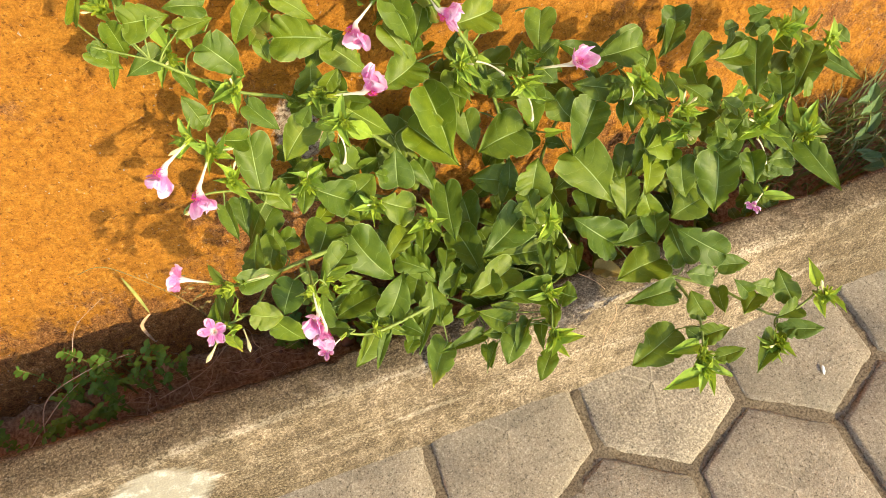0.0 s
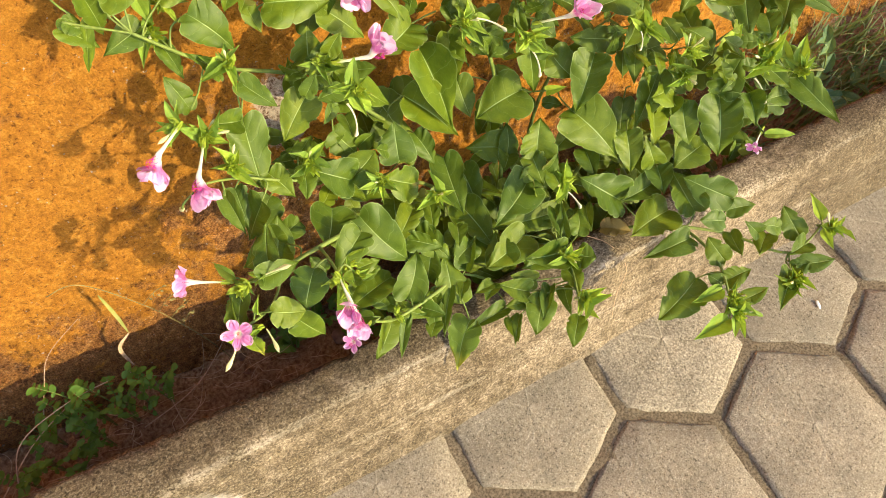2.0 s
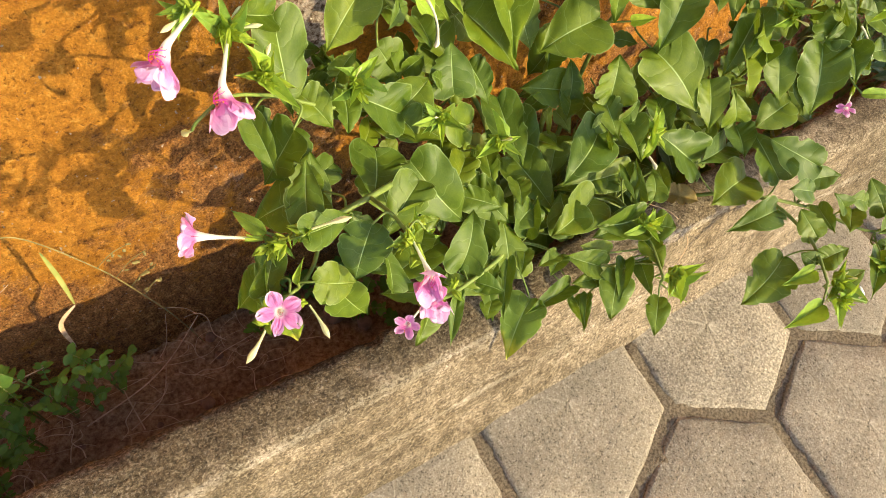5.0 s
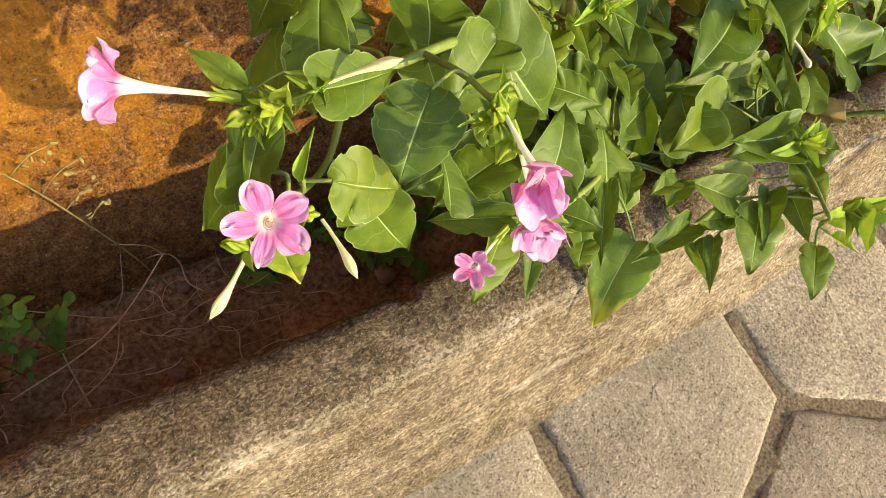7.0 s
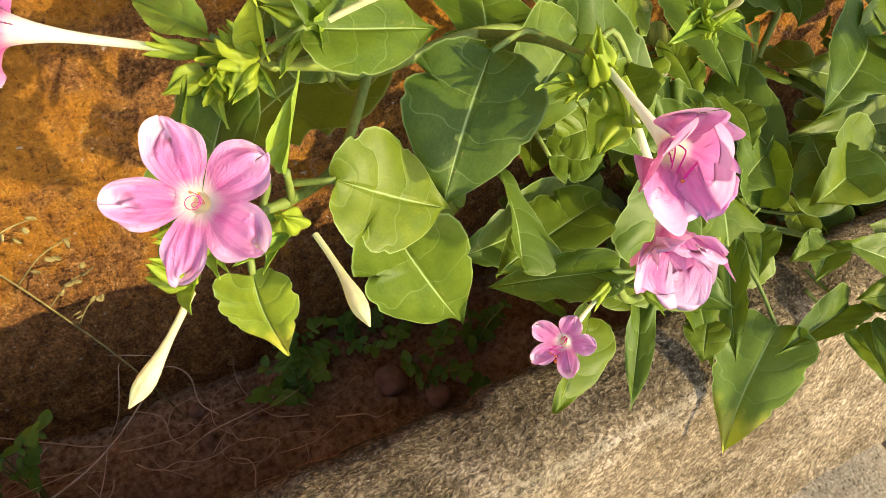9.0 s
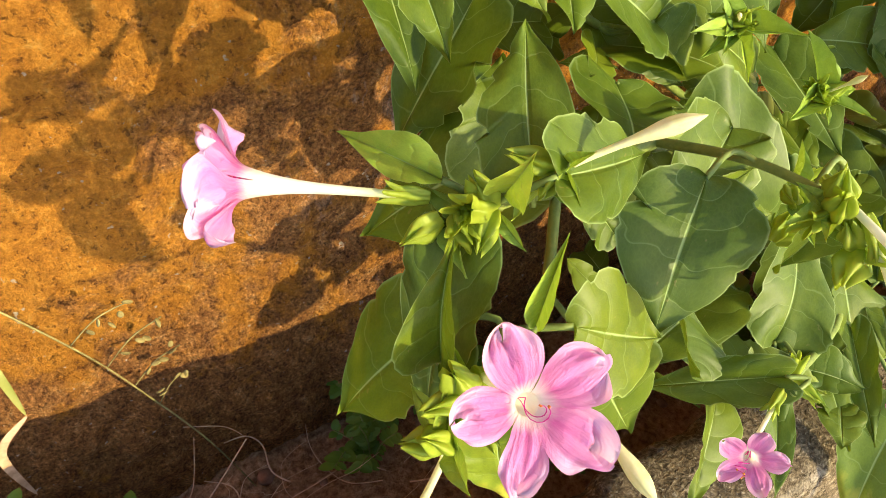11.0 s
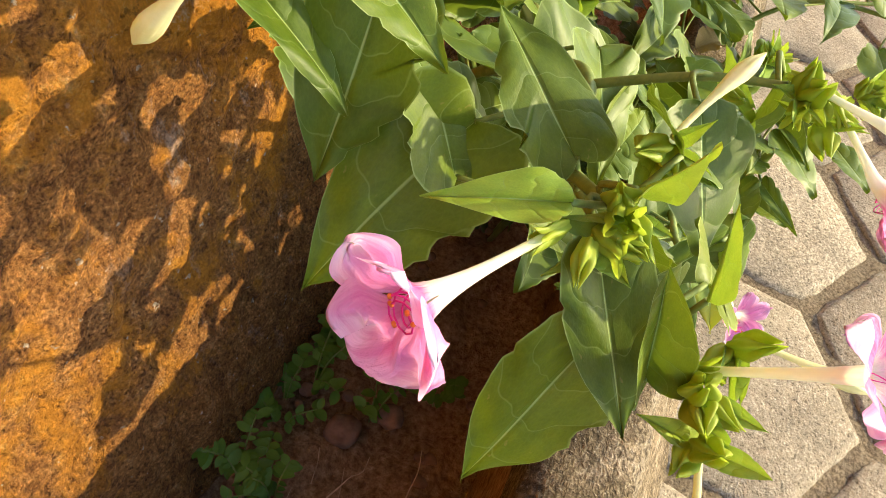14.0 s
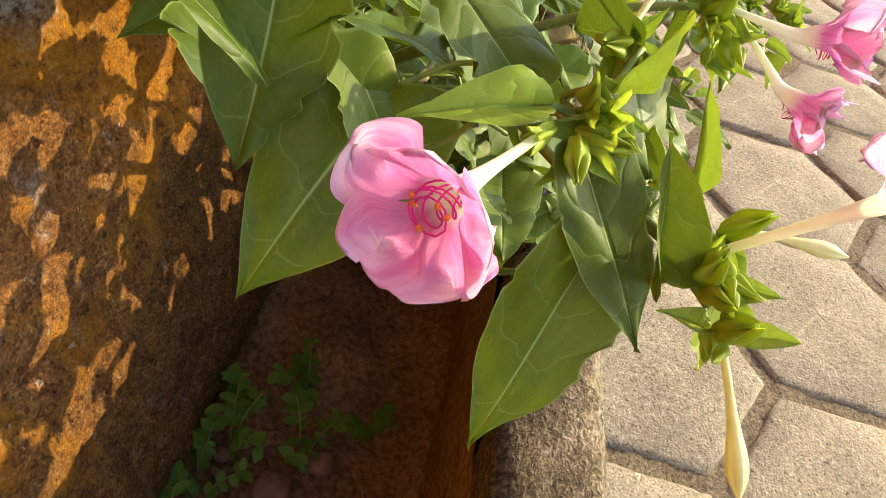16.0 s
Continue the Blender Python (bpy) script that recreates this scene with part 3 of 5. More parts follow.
def corolla_mesh(seed, petals, ruffle, flare=72.0, fused=0.30, throat=0.0036, length=0.036, slim=0.35, tilt=0.0):
    """A flower along z: a thin tube that widens into a funnel and parts into five thin, crinkled lobes.
    Each lobe: its length, half width, rise out of the flower's plane in degrees, cupping, depth of the notch in its end."""
    rnd = random.Random(seed)
    verts, faces, uvs = [], [], []

    def patch(nu, nv, at):
        o = len(verts)
        for j in range(nv):
            for i in range(nu):
                p, uv = at(i / (nu - 1), j / (nv - 1))
                # the mouth nods to one side of the tube
                turn = Matrix.Rotation(radians(tilt) * min(1.0, max(0.0, p[2] / length - 0.70) / 0.30), 3, "X")
                p = turn @ (Vector(p) - Vector((0, 0, length * 0.85))) + Vector((0, 0, length * 0.85))
                verts.append(p)
                uvs.append(uv)
        faces.extend(tuple(o + k for k in f) for f in grid_faces(nu, nv))

    def pipe(u, v):
        th = 2 * math.pi * u
        r = 0.0011 + 0.0003 * v + (throat - 0.0014) * v ** 4
        return (r * math.cos(th), r * math.sin(th), length * v), (u, 0.62 * v)

    patch(26, 16, pipe)
    for k, (ln, wide, rise, cup, notch) in enumerate(petals):
        mid = 2 * math.pi * k / 5 + rnd.uniform(-0.09, 0.09)
        ph = [rnd.uniform(0, 6.28) for _ in range(5)]
        er, et = Vector((math.cos(mid), math.sin(mid), 0)), Vector((-math.sin(mid), math.cos(mid), 0))
        steps, prof, rho, zeta = 40, [], throat * 1.0, length - 0.0002
        for i in range(steps + 1):
            g = i / steps
            prof.append((rho, zeta))
            bend = min(1.0, g * 1.7)
            al = radians(flare + (rise - flare) * bend * bend * (3 - 2 * bend))
            rho, zeta = rho + math.cos(al) * ln / steps, zeta + math.sin(al) * ln / steps

        def lobe(u, j, k=k, wide=wide, cup=cup, notch=notch, ph=ph, er=er, et=et, prof=prof):
            s, g = 2 * u - 1, 1 - (1 - j) ** 1.5
            gs = g - notch * g ** 5 * math.exp(-(s / 0.34) ** 2) + 0.02 * g ** 4 * math.sin(6 * s + ph[0])
            r = float(np.interp(gs, [i / 40 for i in range(41)], [p[0] for p in prof]))
            z = float(np.interp(gs, [i / 40 for i in range(41)], [p[1] for p in prof]))
            join = r * math.tan(math.pi / 5) * 1.03
            end = max(0.0, g - 0.58) / 0.42
            full = wide * (slim + (1 - slim) * math.sin(math.pi / 2 * min(1.0, g / 0.66))) * math.sqrt(max(0.0, 1 - end ** 2.4))
            mixed = min(1.0, max(0.0, (g - fused) / 0.22))
            w = join * (1 - mixed) + full * mixed
            z += cup * w * abs(s) ** 1.7 * g * 0.9 * mixed - 0.0009 * g * mixed * math.exp(-(s / 0.12) ** 2)
            crimp = ruffle * g * g * (0.0011 * math.sin(4 * s + 3 * g + ph[1]) + 0.0006 * math.sin(9 * s + 5 * g + ph[2]) + 0.00025 * math.sin(23 * s + ph[3] + 5 * g) + 0.0004 * math.sin(14 * g + 4 * s + ph[4]))
            z += crimp + 0.00012 * (k % 2)
            r += 0.4 * crimp
            phi = s * math.pi / 5 * 1.03
            ring = er * (r * math.cos(phi)) + et * (r * math.sin(phi))
            return ring.lerp(er * r + et * (s * w), mixed) + Vector((0, 0, z)), ((k + u) / 5, 0.62 + 0.38 * g)
        patch(27, 24, lobe)
    me = mesh_of("flower", verts, faces, PETAL)
    lay = me.uv_layers.new(name="UVMap")
    lay.data.foreach_set("uv", [c for lp in me.loops for c in uvs[lp.vertex_index]])
    return me


COROLLAS = [
    corolla_mesh(1, ((0.0160, 0.0064, 8, 0.35, 0.20), (0.0150, 0.0060, -4, 0.45, 0.14), (0.0150, 0.0054, 12, -0.25, 0.20), (0.0154, 0.0046, -14, 0.65, 0.12), (0.0152, 0.0064, 6, 0.40, 0.18)), 1.6, 52, 0.10, 0.0023, slim=0.18),
    corolla_mesh(2, ((0.0176, 0.0112, 60, 0.5, 0.08), (0.0172, 0.0108, 44, 0.7, 0.06), (0.0180, 0.0118, 70, 0.3, 0.10), (0.0172, 0.0112, 38, 0.4, 0.08), (0.0176, 0.0110, 72, 0.6, 0.06)), 3.6, 78, 0.32, tilt=38),
    corolla_mesh(3, ((0.0164, 0.0104, 52, 0.2, 0.10), (0.0172, 0.0110, 68, 0.5, 0.06), (0.0164, 0.0104, 42, 0.6, 0.08), (0.0168, 0.0108, 62, 0.3, 0.10), (0.0164, 0.0106, 46, 0.5, 0.06)), 3.5, 80, 0.34, tilt=30),
    corolla_mesh(4, ((0.0162, 0.0112, 30, 0.45, 0.07), (0.0156, 0.0108, 40, 0.65, 0.09), (0.0166, 0.0116, 12, 0.25, 0.09), (0.0156, 0.0106, 34, 0.45, 0.10), (0.0162, 0.0114, 8, 0.60, 0.06)), 1.8, 77, 0.34, 0.0036),
    corolla_mesh(6, ((0.0168, 0.0062, 14, 0.45, 0.09), (0.0172, 0.0056, 4, 0.30, 0.05), (0.0166, 0.0060, 20, 0.55, 0.10), (0.0170, 0.0058, 8, 0.35, 0.07), (0.0168, 0.0062, 14, 0.50, 0.08)), 1.4, 58, 0.10, 0.0026, slim=0.25, tilt=48)]


def stamen_mesh(seed):
    """A curling magenta thread with an orange anther at its end."""
    rnd = random.Random(seed)
    bm = bmesh.new()
    curl, reach = rnd.uniform(4.0, 7.5), rnd.uniform(0.0036, 0.0070)
    pts = []
    for i in range(18):
        s = i / 17
        r = 0.0006 + reach * s * (1.20 - 0.65 * s * s)
        pts.append(Vector((r * math.cos(curl * s * s), r * math.sin(curl * s * s), 0.030 + 0.019 * s - 0.005 * s ** 3)))
    me = tube("stamen", pts, 0.00022, ANTHER, 5)
    bm.from_mesh(me)
    bpy.data.meshes.remove(me)
    made = bmesh.ops.create_icosphere(bm, subdivisions=1, radius=0.0007, matrix=Matrix.Translation(pts[-1]) @ Matrix.Diagonal((1.25, 0.9, 0.8, 1)))
    for f in {f for v in made["verts"] for f in v.link_faces}:
        f.material_index = 1
    me = done(bm, "stamen", ANTHER, True)
    me.materials.append(POLLEN)
    return me


STAMENS = [stamen_mesh(40 + k) for k in range(5)]


def revolve(name, prof, mat, sides=12, bend=0.0, crease=0.0):
    """A turned shape along z, bent sideways towards its end."""
    top = prof[-1][0]
    vs = []
    for z, r in prof:
        for k in range(sides):
            th = 6.2832 * k / sides
            q = r * (1 - crease * (z / top) ** 2 * (1 - abs(math.cos(2.5 * th + 30 * z))) ** 2)
            vs.append((q * math.cos(th) + bend * (z / top) * (1 - z / top), q * math.sin(th), z))
    return mesh_of(name, vs, grid_faces(sides, len(prof), True), mat)


BUD_MESH = revolve("bud", [(0, .0012), (.008, .0012), (.016, .0013), (.021, .0017), (.025, .0022), (.029, .0029), (.0325, .0033), (.0355, .0032), (.038, .0027), (.040, .0019), (.0418, .0011), (.0432, .0006), (.0440, .0001)], BUD, 30, 0.004, 0.30)
TUBE_MESH = revolve("withered_flower", [(0, .0013), (.004, .0010), (.008, .0009), (.012, .0008), (.016, .0008), (.020, .0009), (.024, .0010), (.027, .0013), (.029, .0019), (.030, .0021), (.031, .0017), (.032, .0001)], WITHERED, 12, 0.016)


def cup_mesh(name, length, wide, shut, seed):
    """A leafy cup of five keeled sepals, parted into sharp points that flare round a tube or close over a bud."""
    rnd = random.Random(seed)
    ph, skew = rnd.uniform(0, 6.28), rnd.uniform(0.8, 1.25)
    tall = [rnd.uniform(0.72, 1.12) for _ in range(5)]
    lean = [rnd.uniform(-0.15, 0.55) for _ in range(5)]

    def at(u, v):
        th = 2 * math.pi * u
        k = int(u * 5 + 0.5) % 5
        keel = abs(math.cos(2.5 * th))
        top = 0.56 + (0.44 * tall[k]) * keel ** 1.1
        z = length * v * (1 - v * (1 - top))
        body = math.sin(math.pi * min(1.0, 0.12 + 0.62 * v)) ** 0.8
        r = wide * (0.35 + 0.65 * body) * (0.80 + 0.36 * keel ** 2) * (1 + 0.06 * math.sin(7 * v + 3 * th + ph))
        out = max(0.0, v - 0.62) / 0.38
        if shut:
            r *= 1 - max(0.0, v - 0.45) / 0.55 * (0.90 - 0.75 * max(0.0, lean[k]) * keel)
        else:
            r *= 1 - 0.60 * max(0.0, v - 0.35) + (0.5 + lean[k]) * out * keel ** 2
        return r * math.cos(th + 0.4 * v) * skew, r * math.sin(th + 0.4 * v) / skew, z
    return sheet(name, 40, 13, at, BRACT, True)


CUPS = [cup_mesh("calyx", 0.0130, 0.0040, False, 3), cup_mesh("calyx", 0.0120, 0.0042, False, 4)]
SHUT = [cup_mesh("calyx", 0.0120, 0.0042, True, 5), cup_mesh("calyx", 0.0105, 0.0036, True, 6), cup_mesh("calyx", 0.0140, 0.0036, True, 7)]

# ---- the flowering plant ----
plant = tagged(new("flowering_plant"), "leafy green plant with pink trumpet flowers growing against wall", "plant")
prng = random.Random(77)

STEMS = []


def stem(pts, r0, r1):
    path = smooth_path(pts)
    k = len(path) - 1
    piece("stem", tube("stem", path, [r0 + (r1 - r0) * i / k for i in range(k + 1)], STEM, 8), plant)
    STEMS.extend(path[3:])


def aim(pos, axis, spin=0.0, size=1.0):
    q = Vector(axis).normalized().to_track_quat("Z", "Y").to_matrix().to_4x4()
    return Matrix.Translation(pos) @ q @ Matrix.Rotation(spin, 4, "Z") @ Matrix.Scale(size, 4)


INNER = []


def leaf(base, tip, width, normal, young=False, kind=None, stalk=True, inner=False):
    b, t, nrm = Vector(base), Vector(tip), Vector(normal)
    y = t - b
    ln = y.length
    y.normalize()
    z = (nrm - y * nrm.dot(y)).normalized()
    x = y.cross(z)
    m = Matrix((x, y, z)).transposed().to_4x4()
    meshes = YOUNG_LEAVES if young else LEAVES
    me = meshes[kind % len(meshes)] if kind is not None else prng.choice(meshes[:11])
    m = Matrix.Translation(b) @ m @ Matrix.Diagonal((width * (0.78 if young else 0.94), ln * 1.04, (ln + width) / 2, 1))
    if inner:
        INNER.append((me, m))
        return
    piece("leaf", me, plant, m)
    if stalk:
        near = min(STEMS, key=lambda p: (p - b).length)
        d = near - b
        end = near if d.length < 0.07 else b + (d.normalized() * 0.6 - y * 0.4 - z * 0.25).normalized() * 0.035
        mid = (b + end) / 2 - z * 0.006 - y * 0.006
        piece("petiole", tube("petiole", smooth_path([b + y * 0.01 * ln, mid, end], 4), 0.0011, STEM, 6), plant)


def flower(base, mouth, kind=0, spin=0.0, size=1.0, face=None, nod=None):
    b, t = Vector(base), Vector(mouth)
    ax = t - b
    if nod:
        way = ax.normalized().to_track_quat("Z", "Y").to_matrix().transposed() @ Vector(nod)
        spin = math.atan2(way.x, -way.y)
    s = ax.length / 0.0435
    fl = piece("flower", COROLLAS[kind], plant, aim(b, ax if face is None else face, spin, s * size))
    for k in range(2 if kind == 0 else 5):
        piece("stamen", STAMENS[k], fl, Matrix.Rotation(1.2566 * k + spin + prng.uniform(-0.4, 0.4), 4, "Z") @ Matrix.Diagonal((0.42, 0.42, 1.0, 1) if kind == 0 else (1, 1, 1, 1)))
    piece("calyx", CUPS[kind % 2], plant, aim(b - ax.normalized() * 0.009, ax, spin, 1.1) @ Matrix.Diagonal((0.50, 0.50, 1.05, 1)))


def bud(base, tip):
    b, t = Vector(base), Vector(tip)
    piece("bud", BUD_MESH, plant, aim(b, t - b, 0, (t - b).length / 0.0425))


def withered(base, tip):
    b, t = Vector(base), Vector(tip)
    piece("withered_flower", TUBE_MESH, plant, aim(b, t - b, 0, (t - b).length / 0.032))


def around(axis, low, high):
    ax = Vector(axis).normalized()
    side = ax.orthogonal().normalized()
    side = Matrix.Rotation(prng.uniform(0, 6.28), 3, ax) @ side
    e = prng.uniform(low, high)
    return (ax * math.cos(e) + side * math.sin(e)).normalized()


def calyx(pos, axis=None, cups=3, leaflets=2, size=1.0):
    """A shoot tip: leafy cups, most of them shut, among small young leaves."""
    ax = Vector(axis or (prng.gauss(-0.1, 0.35), -0.6 + prng.gauss(0, 0.25), 0.75)).normalized()
    pos = Vector(pos)
    for k in range(cups):
        d = around(ax, 0.15, 1.15)
        piece("calyx", prng.choice(SHUT + CUPS[:1]), plant, aim(pos + d * 0.002, d, prng.uniform(0, 6.28), size * prng.uniform(0.8, 1.15)))
    for k in range(prng.choice((0, 1, 1, 2)) if size > 1.05 else 0):
        d = around(ax, 0.2, 1.0)
        bud(pos + d * 0.007, pos + d * prng.uniform(0.020, 0.036))
    for k in range(leaflets):
        d = around(ax, 0.7, 1.5)
        ln = size * prng.uniform(0.013, 0.030 if size > 1.05 else 0.021)
        leaf(pos + d * 0.003, pos + d * ln, ln * prng.uniform(0.32, 0.55), ax + Vector((prng.gauss(0, 0.3), prng.gauss(0, 0.3), prng.gauss(0, 0.3))), True, None, False)


stem([(-0.02, 0.34, -0.09), (-0.08, 0.385, 0.08), (-0.20, 0.375, 0.22), (-0.295, 0.315, 0.318), (-0.341, 0.295, 0.346), (-0.388, 0.290, 0.345), (-0.405, 0.285, 0.356), (-0.424, 0.276, 0.368)], 0.0042, 0.0018)
stem([(-0.388, 0.290, 0.345), (-0.410, 0.262, 0.338), (-0.430, 0.246, 0.345), (-0.452, 0.238, 0.352)], 0.0020, 0.0015)
stem([(-0.341, 0.295, 0.346), (-0.340, 0.262, 0.366), (-0.341, 0.236, 0.376)], 0.0020, 0.0015)
stem([(-0.02, 0.35, -0.09), (-0.10, 0.42, 0.20), (-0.25, 0.475, 0.40), (-0.36, 0.475, 0.48), (-0.43, 0.47, 0.56)], 0.0040, 0.0016)
stem([(0.0, 0.36, -0.09), (0.0, 0.42, 0.25), (-0.05, 0.44, 0.45), (-0.12, 0.46, 0.58)], 0.0042, 0.0018)
stem([(0.02, 0.35, -0.09), (0.06, 0.42, 0.20), (0.10, 0.43, 0.33), (0.16, 0.42, 0.385)], 0.0040, 0.0014)
stem([(0.05, 0.34, -0.09), (0.15, 0.36, 0.17), (0.25, 0.34, 0.30), (0.33, 0.34, 0.355), (0.43, 0.345, 0.345)], 0.0042, 0.0014)
stem([(0.15, 0.36, 0.18), (0.24, 0.27, 0.28), (0.32, 0.23, 0.34)], 0.0030, 0.0018)
stem([(0.05, 0.33, -0.09), (0.09, 0.25, 0.10), (0.14, 0.17, 0.21), (0.145, 0.09, 0.235), (0.12, 0.03, 0.235)], 0.0034, 0.0016)
stem([(0.14, 0.17, 0.21), (0.21, 0.12, 0.205), (0.26, 0.05, 0.215), (0.33, 0.06, 0.228)], 0.0026, 0.0014)
stem([(-0.03, 0.33, -0.09), (-0.12, 0.28, 0.16), (-0.20, 0.235, 0.22), (-0.28, 0.215, 0.24), (-0.318, 0.206, 0.285)], 0.0036, 0.0016)
stem([(-0.02, 0.33, -0.09), (-0.01, 0.27, 0.16), (-0.03, 0.19, 0.22), (-0.06, 0.125, 0.235)], 0.0034, 0.0015)
stem([(-0.02, 0.34, -0.09), (-0.10, 0.39, 0.16), (-0.23, 0.41, 0.28), (-0.31, 0.39, 0.34), (-0.385, 0.39, 0.395)], 0.0036, 0.0015)

# flowers, buds and leaves at the two shoot tips nearest the wall's open part
flower((-0.4516, 0.2865, 0.3734), (-0.4911, 0.3052, 0.3770), 3, 0.4, 1.0)
flower((-0.452, 0.237, 0.357), (-0.4612, 0.2123, 0.3927), 0, 0.62, 1.0)
flower((-0.3422, 0.2294, 0.3796), (-0.3450, 0.1845, 0.3770), 1, 1.2, 0.95, None, (-0.7, -0.2, 0.7))
flower((-0.341, 0.216, 0.3745), (-0.341, 0.1815, 0.350), 2, 0.2, 0.98, None, (-0.7, -0.2, 0.7))
flower((-0.3263, 0.2062, 0.2813), (-0.3564, 0.1938, 0.2760), 4, 0.9, 0.95, None, (-0.3, -0.3, 0.9))
bud((-0.466, 0.228, 0.342), (-0.490, 0.2157, 0.319))
bud((-0.433, 0.224, 0.354), (-0.4317, 0.1936, 0.3542))
bud((-0.410, 0.268, 0.385), (-0.384, 0.256, 0.402))
bud((-0.459, 0.367, 0.414), (-0.460, 0.392, 0.381))
stem([(-0.385, 0.39, 0.395), (-0.425, 0.375, 0.428), (-0.452, 0.366, 0.425), (-0.459, 0.367, 0.414)], 0.0016, 0.0012)
piece("bud", SHUT[2], plant, aim((-0.444, 0.276, 0.3715), (-0.0125, -0.0016, -0.004), 0.4, 0.95), "small yellow-green unopened bud")
for spot, cups in (((-0.437, 0.277, 0.370), 3), ((-0.430, 0.272, 0.373), 3), ((-0.412, 0.269, 0.384), 2), ((-0.456, 0.236, 0.352), 3), ((-0.464, 0.230, 0.344), 2), ((-0.436, 0.230, 0.352), 2), ((-0.342, 0.230, 0.374), 3), ((-0.338, 0.220, 0.368), 2)):
    calyx(spot, (prng.uniform(-0.8, -0.3), prng.uniform(-0.6, 0.1), prng.uniform(0.1, 0.9)), cups, 3, 1.0)
leaf((-0.439, 0.284, 0.376), (-0.4540, 0.316, 0.3710), 0.017, (-0.6, -0.1, 0.78), True, 0)
leaf((-0.428, 0.271, 0.379), (-0.431, 0.2615, 0.4017), 0.015, (-0.75, -0.6, 0.2), True, 0)
leaf((-0.439, 0.2727, 0.367), (-0.461, 0.2444, 0.3297), 0.029, (-0.65, -0.45, 0.6), False, 0)
leaf((-0.4472, 0.261, 0.3475), (-0.4723, 0.2747, 0.2867), 0.040, (-0.86, -0.30, 0.36), False, 0)
leaf((-0.3701, 0.3258, 0.3313), (-0.422, 0.3595, 0.264), 0.064, (-0.86, -0.18, 0.45), False, 0)
leaf((-0.377, 0.368, 0.372), (-0.406, 0.3696, 0.3057), 0.050, (-0.90, -0.22, 0.30), False, 5)
leaf((-0.4129, 0.370, 0.4035), (-0.4097, 0.3321, 0.3743), 0.026, (-0.5, -0.4, 0.75), False, 2)
leaf((-0.4041, 0.2872, 0.3614), (-0.3860, 0.3260, 0.3850), 0.034, (-0.50, -0.35, 0.75), False, 5)
leaf((-0.4182, 0.2648, 0.3867), (-0.373, 0.275, 0.369), 0.032, (-0.35, -0.5, 0.8), False, 0)
leaf((-0.360, 0.260, 0.368), (-0.3847, 0.2366, 0.3333), 0.047, (-0.40, -0.50, 0.78), False, 3)
leaf((-0.421, 0.240, 0.354), (-0.387, 0.234, 0.333), 0.038, (-0.40, -0.40, 0.85), False, 3)
leaf((-0.402, 0.244, 0.324), (-0.3742, 0.229, 0.2646), 0.044, (-0.40, -0.50, 0.75), False, 3)
leaf((-0.4500, 0.2285, 0.3400), (-0.4465, 0.2165, 0.3130), 0.025, (-0.45, -0.85, 0.1), False, 11)
leaf((-0.434, 0.2415, 0.361), (-0.4262, 0.2482, 0.3859), 0.008, (-0.8, -0.5, 0.3), True, 2)
leaf((-0.457, 0.248, 0.350), (-0.4509, 0.2595, 0.3827), 0.017, (-0.8, -0.55, 0.25), False, 9)
leaf((-0.3165, 0.2119, 0.2864), (-0.3481, 0.2424, 0.2526), 0.023, (-0.4, -0.5, 0.75), False, 0)
leaf((-0.325, 0.236, 0.372), (-0.322, 0.239, 0.326), 0.022, (-0.4, -0.7, 0.5), False, 6)
leaf((-0.262, 0.270, 0.242), (-0.328, 0.260, 0.228), 0.046, (-0.65, 0.0, 0.75), False, 3)
leaf((-0.285, 0.300, 0.330), (-0.335, 0.275, 0.300), 0.045, (-0.2, -0.5, 0.8), False, 1)
leaf((-0.190, 0.183, 0.199), (-0.224, 0.149, 0.137), 0.052, (-0.62, -0.22, 0.75), False, 11)

# leaves of the bush, from base to tip
leaf((-0.484, 0.488, 0.615), (-0.457, 0.488, 0.661), 0.014, (0.09, -0.71, 0.70))
leaf((-0.438, 0.488, 0.632), (-0.415, 0.488, 0.652), 0.028, (0.12, -0.76, 0.64))
leaf((-0.456, 0.488, 0.604), (-0.454, 0.488, 0.555), 0.027, (0.12, -0.68, 0.72))
leaf((-0.442, 0.488, 0.598), (-0.395, 0.488, 0.595), 0.045, (0.24, -0.71, 0.66))
leaf((-0.416, 0.488, 0.602), (-0.410, 0.488, 0.551), 0.022, (0.04, -0.75, 0.66), True)
leaf((-0.488, 0.488, 0.575), (-0.463, 0.481, 0.547), 0.023, (0.10, -0.72, 0.69))
leaf((-0.419, 0.488, 0.549), (-0.462, 0.480, 0.537), 0.033, (0.22, -0.72, 0.66))
leaf((-0.463, 0.488, 0.575), (-0.482, 0.480, 0.525), 0.014, (0.12, -0.66, 0.74))
leaf((-0.409, 0.488, 0.527), (-0.401, 0.471, 0.486), 0.021, (-0.02, -0.67, 0.74))
leaf((-0.482, 0.488, 0.580), (-0.467, 0.488, 0.565), 0.022, (0.19, -0.63, 0.75))
leaf((-0.358, 0.488, 0.595), (-0.397, 0.488, 0.605), 0.028, (-0.05, -0.70, 0.71))
leaf((-0.374, 0.488, 0.548), (-0.341, 0.474, 0.499), 0.049, (-0.00, -0.71, 0.71))
leaf((-0.392, 0.488, 0.573), (-0.353, 0.488, 0.578), 0.025, (-0.03, -0.66, 0.75))
leaf((-0.306, 0.488, 0.588), (-0.337, 0.482, 0.542), 0.031, (-0.06, -0.74, 0.67))
leaf((-0.281, 0.488, 0.588), (-0.244, 0.483, 0.547), 0.028, (-0.07, -0.63, 0.77))
leaf((-0.294, 0.488, 0.531), (-0.229, 0.471, 0.522), 0.057, (-0.07, -0.77, 0.64))
